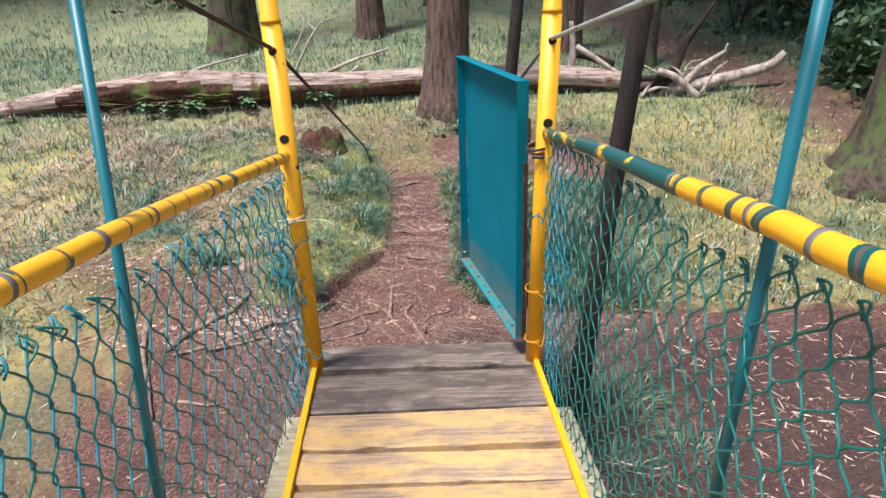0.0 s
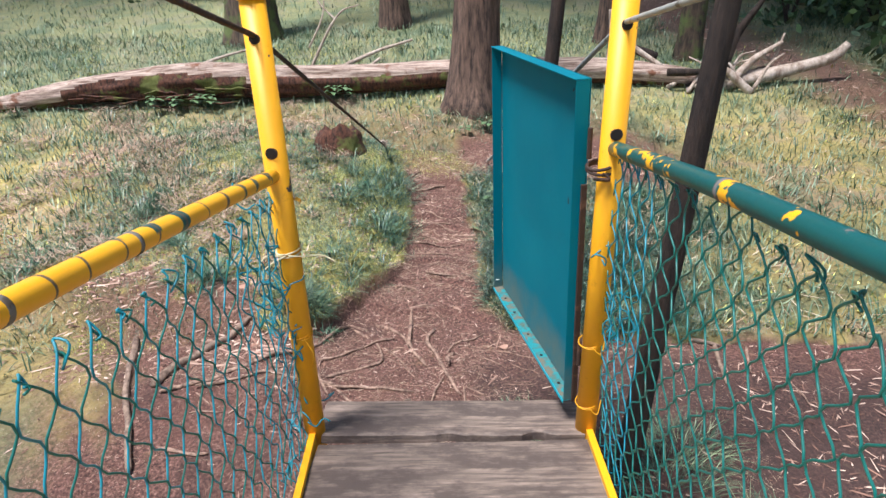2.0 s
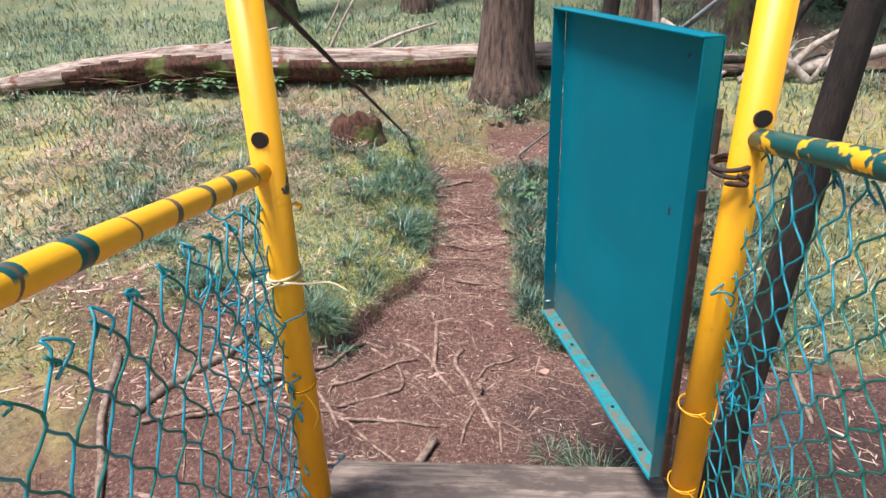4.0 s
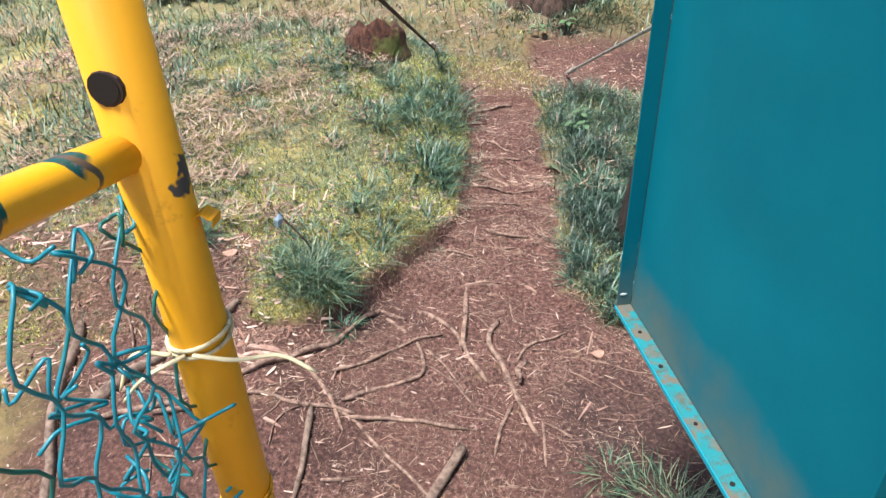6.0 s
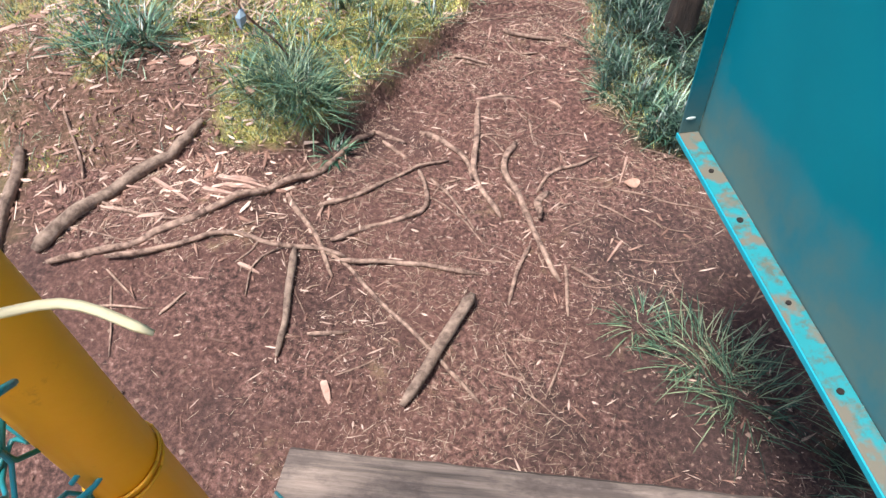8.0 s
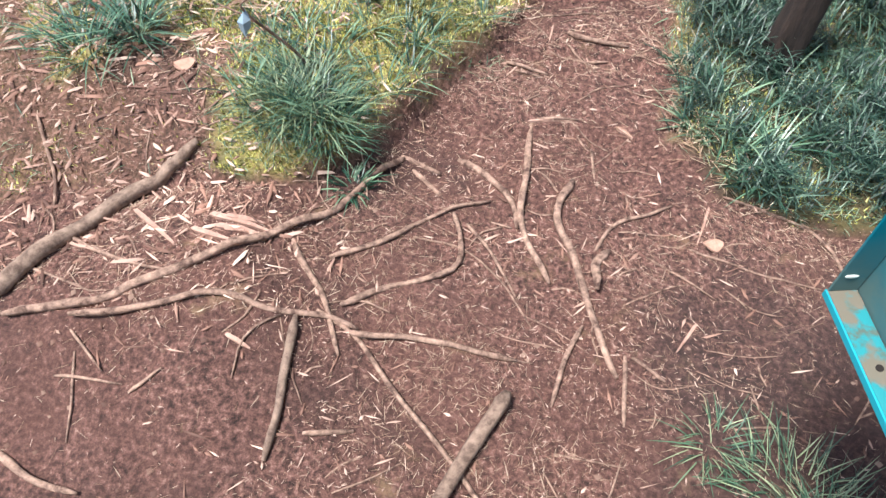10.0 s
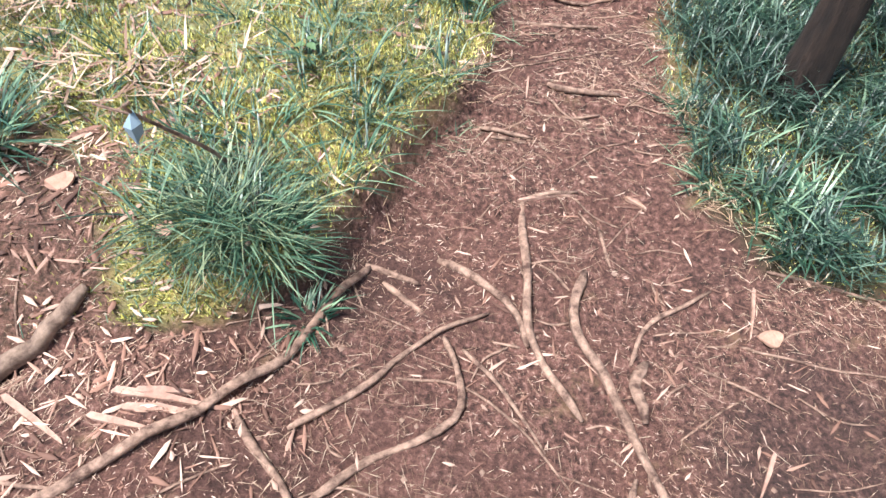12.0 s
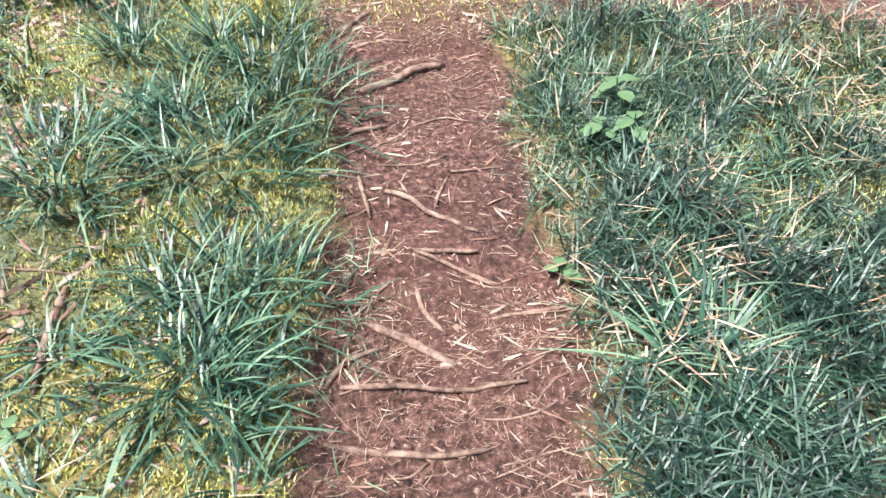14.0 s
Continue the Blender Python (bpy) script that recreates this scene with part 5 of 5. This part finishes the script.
x, y = scatter(9000, -0.7, 0.5, 4.6, 7.2, lambda x, y: soil_mask(x, y) * (np.exp(-((x - np.interp(y, RIGHT_Y, RIGHT_X) + 0.03) / 0.05) ** 2) + np.exp(-((x - np.interp(y, LEFT_Y, LEFT_X) - 0.04) / 0.06) ** 2)) * smoothstep(0.45, 0.75, patch(x, y, 2.6, 1.3)))
n = len(x)
stuff("edge_grass", *blades(on_land(x, y, -0.003), rng.uniform(0, 6.28, n), rng.uniform(0.02, 0.09, n), rng.uniform(0.002, 0.0045, n), rng.uniform(0.3, 0.97, n), rng.uniform(0.0, 0.4, n), 3), FINE, "thin grass creeping over the footpath edge", "grass")


def tuft_blades(tx, ty, count, length, width, spread=0.04):
    cx, cy = np.repeat(tx, count), np.repeat(ty, count)
    L = np.repeat(length, count)
    n = len(cx)
    a = rng.uniform(0, 6.28, n)
    r = spread * np.sqrt(rng.random(n))
    bx, by = cx + r * np.cos(a), cy + r * np.sin(a)
    return blades(on_land(bx, by, -0.005), a + rng.normal(0, 0.5, n), L * rng.uniform(0.55, 1.15, n), np.repeat(width, count) * rng.uniform(0.7, 1.3, n), rng.uniform(0.2, 0.88, n), rng.uniform(0.2, 0.65, n), 5)


x, y = scatter(1500, -3.2, -0.5, 4.3, 7.6, lambda x, y: (grassy(x, y) > 0.8) * (0.06 + 0.5 * smoothstep(0.5, 0.8, patch(x, y, 1.1, 9.0)) + 0.22 * smoothstep(0.7, 0.2, np.interp(y, LEFT_Y, LEFT_X) - x) * (y > 5.4)))
stuff("strap_grass_tufts", *tuft_blades(x, y, 22, rng.uniform(0.09, 0.20, len(x)), np.full(len(x), 0.006)), STRAP, "tufts of dark strap-leaved grass", "grass")

x, y = scatter(700, -0.1, 2.4, 4.5, 7.2, lambda x, y: (grassy(x, y) > 0.7) * smoothstep(2.3, 0.9, x) * (0.35 + 0.4 * patch(x, y, 1.4, 2.0)))
stuff("strap_grass_tufts", *tuft_blades(x, y, 16, rng.uniform(0.08, 0.2, len(x)), np.full(len(x), 0.007)), STRAP, "tufts of dark strap-leaved grass", "grass")

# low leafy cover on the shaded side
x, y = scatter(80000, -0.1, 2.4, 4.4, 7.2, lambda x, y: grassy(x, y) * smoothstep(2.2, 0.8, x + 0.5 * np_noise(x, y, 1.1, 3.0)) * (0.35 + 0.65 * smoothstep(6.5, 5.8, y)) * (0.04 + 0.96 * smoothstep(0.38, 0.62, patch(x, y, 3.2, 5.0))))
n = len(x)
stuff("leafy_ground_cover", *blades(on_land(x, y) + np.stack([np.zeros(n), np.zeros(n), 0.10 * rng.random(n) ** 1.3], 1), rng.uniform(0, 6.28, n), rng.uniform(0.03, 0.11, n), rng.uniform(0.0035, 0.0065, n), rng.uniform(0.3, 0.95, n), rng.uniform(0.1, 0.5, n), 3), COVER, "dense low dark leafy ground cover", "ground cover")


x, y = scatter(14000, 0.0, 2.2, 5.7, 7.2, lambda x, y: grassy(x, y) * smoothstep(5.7, 6.3, y) * (0.15 + 0.85 * smoothstep(0.35, 0.65, patch(x, y, 2.1, 6.0))))
n = len(x)
stuff("pale_grass", *blades(on_land(x, y, 0.02), rng.uniform(0, 6.28, n), rng.uniform(0.03, 0.10, n), rng.uniform(0.003, 0.0055, n), rng.uniform(0.3, 0.95, n), rng.uniform(0.1, 0.5, n), 3), FINE, "paler grass among the dark ground cover", "grass")
x, y = scatter(2600, 0.0, 2.2, 5.6, 7.2, lambda x, y: grassy(x, y) * smoothstep(0.4, 0.7, patch(x, y, 1.9, 2.7)))
n = len(x)
stuff("cover_straw", *blades(on_land(x, y, 0.05), rng.uniform(0, 6.28, n), rng.uniform(0.05, 0.15, n), rng.uniform(0.003, 0.007, n), rng.uniform(0.85, 1.0, n), np.full(n, 0.05), 2), STRAW, "dead pale blades caught in the ground cover", "straw")


def big_tuft(x, y, count, length, width, spread, mat, label):
    v, t = tuft_blades(np.array([x]), np.array([y]), count, np.array([length]), np.array([width]), spread)
    o = np.array([x, y, gz(x, y)])
    ob = new("grass_tuft", mesh_from("grass_tuft", v - o, t, [mat], True))
    ob.matrix_world = pose(*o)
    tagged(ob, label, "grass tuft", "large grass tufts")


for args in ((-1.115, 4.468, 330, 0.16, 0.0034, 0.111, TUFT), (-1.048, 4.411, 300, 0.136, 0.0038, 0.085, STRAP), (-1.191, 4.390, 240, 0.144, 0.0034, 0.085, TUFT), (-0.957, 4.281, 60, 0.088, 0.006, 0.0425, STRAP)):
    big_tuft(*args, "dense dark green grass tuft on the bank corner")
for args in ((-1.761, 4.585, 114, 0.221, 0.0068, 0.075, STRAP), (-1.851, 4.460, 76, 0.17, 0.00612, 0.075, STRAP), (-0.713, 5.577, 114, 0.159, 0.00748, 0.15, STRAP), (-0.644, 5.790, 114, 0.133, 0.00612, 0.18, STRAP), (-0.778, 6.153, 133, 0.179, 0.00816, 0.18, STRAP), (-1.104, 6.038, 114, 0.165, 0.0068, 0.18, STRAP), (-0.703, 6.520, 133, 0.165, 0.0068, 0.24, STRAP)):
    big_tuft(*args, "strap-leaved dark green grass tuft")
for args in ((0.316, 5.664, 87, 0.272, 0.00646, 0.075, STRAP), (0.413, 5.482, 68, 0.221, 0.00612, 0.075, STRAP), (0.138, 6.470, 114, 0.17, 0.00544, 0.12, STRAP), (0.424, 6.171, 76, 0.196, 0.00544, 0.075, STRAP)):
    big_tuft(*args, "tall broad-bladed green grass tuft")
for args in ((0.198, 3.685, 60, 0.10, 0.0036, 0.07, TUFT), (0.396, 3.596, 160, 0.14, 0.0036, 0.14, TUFT), (0.503, 3.477, 160, 0.14, 0.0036, 0.14, TUFT), (0.979, 3.198, 260, 0.22, 0.004, 0.25, TUFT), (1.142, 3.446, 220, 0.18, 0.004, 0.22, TUFT), (1.357, 2.825, 160, 0.16, 0.004, 0.2, TUFT), (0.904, 2.756, 140, 0.15, 0.004, 0.16, TUFT)):
    big_tuft(*args, "low green grass tuft on the bare soil")

for args in ((0.450, 8.350, 200, 0.2, 0.008, 0.25, FINE), (0.750, 8.500, 200, 0.22, 0.008, 0.28, FINE), (0.200, 8.250, 120, 0.14, 0.008, 0.2, FINE), (-0.250, 8.350, 120, 0.12, 0.008, 0.18, FINE)):
    big_tuft(*args, "green grass tuft at the foot of the tree")

# the wider slope
def far_keep(x, y):
    d = np.hypot(x, y - 3)
    return grassy(x, y) * (0.25 + 0.75 * patch(x, y, 0.5, 2.0)) * np.where((x > -2.6) & (x < 1.6) & (y < 7.4), 0.0, 1.0)


x, y = scatter(110000, -8.5, 7.5, 3.6, 13.0, far_keep)
n = len(x)
stuff("slope_grass", *blades(on_land(x, y), rng.uniform(0, 6.28, n), rng.uniform(0.05, 0.17, n), rng.uniform(0.006, 0.013, n), rng.uniform(0.1, 0.8, n), rng.uniform(0.05, 0.4, n), 3), FINE, "rough green grass of the forest slope", "grass")
x, y = scatter(30000, -7.5, 7.0, 4.2, 12.5, lambda x, y: far_keep(x, y) * smoothstep(0.5, 0.7, patch(x, y, 0.7, 6.0)))
n = len(x)
stuff("slope_moss", *blades(on_land(x, y), rng.uniform(0, 6.28, n), rng.uniform(0.02, 0.06, n), rng.uniform(0.010, 0.022, n), rng.uniform(0.1, 0.8, n), np.full(n, 0.1), 2), MOSS, "yellow moss patches of the forest slope", "moss")
x, y = scatter(50000, -8.5, 7.5, 3.6, 13.0, lambda x, y: far_keep(x, y) * np.where(x > 0.8, 0.35, 1.0) * (0.2 + 0.8 * smoothstep(9.2, 8.0, y)) * smoothstep(0.3, 0.7, patch(x, y, 0.8, 3.0)))
n = len(x)
stuff("slope_straw", *blades(on_land(x, y, 0.005), rng.uniform(0, 6.28, n), rng.uniform(0.06, 0.25, n), rng.uniform(0.005, 0.012, n), rng.uniform(0.93, 1.0, n), np.full(n, 0.03), 2), STRAW, "dry straw and needles of the forest slope", "straw")
x, y = scatter(900, -7.5, 7.0, 4.6, 12.5, lambda x, y: far_keep(x, y) * smoothstep(0.45, 0.7, patch(x, y, 0.8, 9.0)) * 1.2)
stuff("slope_tufts", *tuft_blades(x, y, 14, rng.uniform(0.12, 0.28, len(x)), np.full(len(x), 0.011), 0.06), STRAP, "dark strap-leaved tufts of the forest slope", "grass")
x, y = scatter(70000, -20, 20, 12, 30, lambda x, y: grassy(x, y) * (0.3 + 0.7 * patch(x, y, 0.3, 2.0)))
n = len(x)
stuff("distant_grass", *blades(on_land(x, y), rng.uniform(0, 6.28, n), rng.uniform(0.06, 0.2, n), rng.uniform(0.010, 0.022, n), rng.uniform(0.1, 0.8, n), rng.uniform(0.1, 0.4, n), 2), FINE, "rough grass far up the slope", "grass")


# ---- litter of chips and needles on the soil ----
def bare(x, y):
    return (1 - 0.8 * smoothstep(-0.85, -1.1, x) * smoothstep(3.75, 3.6, y)) * (1 - 0.6 * smoothstep(-0.1, 0.15, x) * smoothstep(4.4, 4.1, y))


def litter(n0, x0, x1, y0, y1, keep, lmin, lmax, wmin, wmax):
    x, y = scatter(n0, x0, x1, y0, y1, keep)
    n = len(x)
    L = lmin + (lmax - lmin) * rng.random(n) ** 2.2
    W = wmin + (wmax - wmin) * rng.random(n) ** 2
    a = rng.uniform(0, 6.28, n)
    d = np.stack([np.cos(a), np.sin(a), rng.normal(0, 0.12, n)], 1)
    s = np.stack([-np.sin(a), np.cos(a), rng.normal(0, 0.1, n)], 1)
    c = on_land(x, y, 0.004)
    top = c + np.array([0, 0, 1]) * (W * 0.7)[:, None]
    e = d * (L / 2)[:, None]
    w = s * (W / 2)[:, None]
    v = np.stack([c - e, c - e * 0.3 + w, c + e, c - e * 0.2 - w, top - e * 0.6, top + e * 0.7], 1).reshape(-1, 3)
    k = np.array([[0, 4, 3], [0, 1, 4], [3, 4, 5], [3, 5, 2], [4, 1, 5], [5, 1, 2]])
    t = (np.arange(n)[:, None, None] * 6 + k[None]).reshape(-1, 3)
    return v, t


stuff("soil_litter", *litter(150000, -2.5, 1.6, 2.8, 7.6, lambda x, y: bare(x, y) * soil_mask(x, y) * (0.12 + 0.88 * smoothstep(0.3, 0.7, patch(x, y, 1.7, 8.0))), 0.004, 0.024, 0.0012, 0.0035), LITTER, "fine splinters and bark crumbs on the soil", "litter")
stuff("needle_litter", *litter(70000, -2.5, 1.6, 2.8, 7.6, lambda x, y: bare(x, y) * soil_mask(x, y) * (0.2 + 0.8 * smoothstep(0.3, 0.7, patch(x, y, 1.3, 2.6))), 0.015, 0.08, 0.0008, 0.0020), NEEDLE, "thin dry needles and grass stems on the soil", "litter")
stuff("splinter_litter", *litter(7500, -2.5, 1.6, 2.8, 7.6, lambda x, y: bare(x, y) * soil_mask(x, y) * (0.3 + 0.7 * smoothstep(0.3, 0.7, patch(x, y, 1.5, 5.6))), 0.02, 0.085, 0.003, 0.010), LITTER, "larger splinters of wood on the soil", "litter")
stuff("wide_litter", *litter(32000, -6, 6, -4.4, 4.6, lambda x, y: soil_mask(x, y) * np.where((x > -2.4) & (x < 1.6) & (y > 2.8), 0, 1), 0.02, 0.16, 0.003, 0.012), LITTER, "wood splinters and bark crumbs under the bridge", "litter")
stuff("slope_chips", *litter(26000, -4.2, -0.5, 4.0, 8.4, lambda x, y: grassy(x, y) * (0.10 + 0.9 * smoothstep(0.45, 0.7, patch(x, y, 1.1, 6.5))) * (0.35 + 0.65 * smoothstep(-0.8, -1.5, x)), 0.02, 0.11, 0.003, 0.013), LITTER, "pinkish bark chips and straw scattered over the grass slope", "litter")
stuff("trail_litter", *litter(9000, -3, 7, 6.8, 14, lambda x, y: soil_mask(x, y), 0.02, 0.14, 0.004, 0.014), LITTER, "wood splinters on the forest trail", "litter")
stuff("bark_flakes", *litter(4600, -2.6, -0.9, 3.7, 4.95, lambda x, y: (0.5 * smoothstep(0.35, 0.05, np.abs(y - 4.02 - 0.2 * (x + 1.4))) + 0.4 * smoothstep(-1.2, -1.45, x) * smoothstep(3.95, 4.2, y)) * (0.3 + 0.7 * patch(x, y, 2.3, 1.1)), 0.03, 0.11, 0.005, 0.016), LITTER, "reddish bark flakes heaped below the bank", "litter")


# soil crumbs and small stones
def crumbs():
    x, y = scatter(5200, -2.2, 1.4, 3.0, 7.2, lambda x, y: soil_mask(x, y) * 0.8)
    n = len(x)
    r = 0.002 + 0.009 * rng.random(n) ** 3
    o = np.array([[1, 0, 0], [0, 1, 0], [-1, 0, 0], [0, -1, 0], [0, 0, 1]], float)
    v = (on_land(x, y)[:, None, :] + o[None] * r[:, None, None] * rng.uniform(0.7, 1.3, (n, 5, 1))).reshape(-1, 3)
    k = np.array([[0, 1, 4], [1, 2, 4], [2, 3, 4], [3, 0, 4]])
    stuff("soil_crumbs", v, (np.arange(n)[:, None, None] * 5 + k[None]).reshape(-1, 3), SOIL_CRUMB, "small crumbs of red soil", "soil")


SOIL_CRUMB = leaf_material("soil_crumb", (0.08, 0.04, 0.03), (0.17, 0.095, 0.07), (0.3, 0.2, 0.15), 0.95)
crumbs()


# ---- small plants ----
BROAD = leaf_material("broad_pale_leaf", (0.06, 0.12, 0.05), (0.15, 0.24, 0.11), (0.32, 0.40, 0.24), 0.5)


def leaf_plant(x, y, h, size, count, seed, label="small broad-leaved green seedling"):
    rnd = random.Random(seed)
    e = tagged(empty("seedling", x, y, gz(x, y)), label, "plant", "broad-leaved seedlings")
    part("stem", tube_bm([(0, 0, -0.02), (0.005, 0, h * 0.5), (0, 0.004, h)], [0.004, 0.003, 0.002], 6), STRAP, e)
    for k in range(count):
        a = k * 2.4 + rnd.random()
        z = h * (0.55 + 0.45 * k / count)
        d = Vector((math.cos(a), math.sin(a), 0.15))
        s = Vector((-math.sin(a), math.cos(a), 0))
        bm = bmesh.new()
        L = size * rnd.uniform(0.75, 1.2)
        rows = []
        for f, w in ((0.0, 0.04), (0.2, 0.55), (0.45, 0.72), (0.7, 0.5), (0.9, 0.2), (1.0, 0.02)):
            c = Vector((0, 0, z)) + d * L * (0.15 + f) - Vector((0, 0, 0.35 * L * f * f))
            rows.append([bm.verts.new(c - s * w * L * 0.5 + Vector((0, 0, 0.08 * L * w))), bm.verts.new(c), bm.verts.new(c + s * w * L * 0.5 + Vector((0, 0, 0.08 * L * w)))])
        for p, q in zip(rows, rows[1:]):
            bm.faces.new((p[0], p[1], q[1], q[0]))
            bm.faces.new((p[1], p[2], q[2], q[1]))
        part("leaf", bm, BROAD, e, smooth=True)


for i, (x, y, h, s, c) in enumerate(((0.211, 6.324, 0.10, 0.065, 5), (0.273, 6.469, 0.13, 0.07, 6), (0.047, 5.915, 0.06, 0.05, 4), (0.515, 6.037, 0.07, 0.05, 4), (-0.942, 5.402, 0.05, 0.03, 4), (-1.029, 4.990, 0.05, 0.03, 4), (0.299, 6.334, 0.12, 0.06, 5), (0.000, 7.900, 0.12, 0.09, 6), (0.250, 8.000, 0.12, 0.09, 6))):
    leaf_plant(x, y, h, s, c, i)
for i, (x, y) in enumerate(((-3.35, 8.72), (-3.15, 8.66), (-2.55, 8.75), (-2.5, 8.7), (-1.65, 8.82), (-1.5, 8.8), (-3.9, 8.7), (-3.6, 8.65))):
    leaf_plant(x, y, 0.24, 0.10, 10, 20 + i, "leafy seedling growing before the fallen log")


def sapling():
    e = tagged(empty("bare_sapling", -1.16, 4.62, gz(-1.16, 4.62)), "thin bare sapling with one bluish withered leaf", "sapling")
    o = e.matrix_world.translation
    stem = spline([Vector(p) - o for p in ((-1.16, 4.62, -0.45), (-1.17, 4.54, -0.28), (-1.22, 4.41, -0.06), (-1.12, 4.28, 0.07))], 18)
    part("stem", tube_bm(stem, [0.006 - 0.0002 * i for i in range(19)], 7, None, 0.3), ROOTWOOD, e, smooth=True)
    part("side_shoot", tube_bm(spline([stem[9], stem[9] + Vector((-0.05, -0.02, 0.06)), stem[9] + Vector((-0.12, -0.03, 0.10))], 8), 0.003, 6), ROOTWOOD, e, smooth=True)
    bm = bmesh.new()
    p = stem[12]
    rows = [[bm.verts.new(p + Vector((dx - w, dy, -f * 0.07))), bm.verts.new(p + Vector((dx, dy - 0.01, -f * 0.07))), bm.verts.new(p + Vector((dx + w, dy, -f * 0.07 + 0.01)))] for f, w, dx, dy in ((0, 0.004, 0, 0), (0.4, 0.022, -0.005, -0.01), (0.8, 0.018, -0.01, -0.005), (1.1, 0.004, -0.015, 0))]
    for a, b in zip(rows, rows[1:]):
        bm.faces.new((a[0], a[1], b[1], b[0]))
        bm.faces.new((a[1], a[2], b[2], b[1]))
    part("withered_leaf", bm, material("withered_leaf", (0.22, 0.30, 0.36), 0.6)[0], e, "bluish grey withered leaf")


sapling()


def fallen_leaf(x, y, r):
    bm = bmesh.new()
    z = gz(x, y) + 0.012
    ring = [bm.verts.new((x + r * math.cos(a) * (1 + 0.15 * math.sin(3 * a)), y + 0.85 * r * math.sin(a), z + 0.006 * math.sin(2 * a))) for a in np.linspace(0, 2 * math.pi, 15)[:-1]]
    low = [bm.verts.new((v.co.x, v.co.y, v.co.z - 0.006)) for v in ring]
    bm.faces.new(ring)
    for k in range(14):
        bm.faces.new((low[k], low[(k + 1) % 14], ring[(k + 1) % 14], ring[k]))
    tagged(part("fallen_leaf", bm, PINKLEAF), "round pale pinkish dry leaf on the soil", "leaf", "fallen leaves")


PINKLEAF = bark_material("dry_pink_leaf", (0.34, 0.19, 0.13), (0.46, 0.28, 0.21), (0.6, 0.4, 0.3), (0.6, 0.8), (20, 20, 20), 0.002)
fallen_leaf(0.221, 4.353, 0.030)
fallen_leaf(-1.525, 4.460, 0.035)
fallen_leaf(-1.264, 4.365, 0.028)


# rough grass on the slope on either side of the bridge
x, y = scatter(90000, -11, 11, -9.0, 4.6, lambda x, y: smoothstep(0.5, 0.2, soil_mask(x, y)) * smoothstep(2.6, 3.4, np.abs(x) + np.maximum(-y, 0)) * (0.35 + 0.65 * patch(x, y, 0.6, 4.0)))
n = len(x)
stuff("bank_grass", *blades(on_land(x, y), rng.uniform(0, 6.28, n), rng.uniform(0.06, 0.2, n), rng.uniform(0.008, 0.018, n), rng.uniform(0.1, 0.8, n), rng.uniform(0.1, 0.4, n), 2), FINE, "rough green grass on the slope beside the bridge", "grass")
x, y = scatter(46000, -6.5, -1.15, 4.7, 9.5, lambda x, y: grassy(x, y) * smoothstep(0.48, 0.66, patch(x, y, 1.1, 11.0)))
n = len(x)
stuff("slope_needles", *blades(on_land(x, y) + np.stack([np.zeros(n), np.zeros(n), 0.02 + 0.06 * rng.random(n)], 1), rng.uniform(0, 6.28, n), rng.uniform(0.04, 0.13, n), rng.uniform(0.004, 0.010, n), rng.uniform(0.9, 1.0, n), np.full(n, 0.05), 2), NEEDLE, "brown mats of dry needles on the grass slope", "litter")
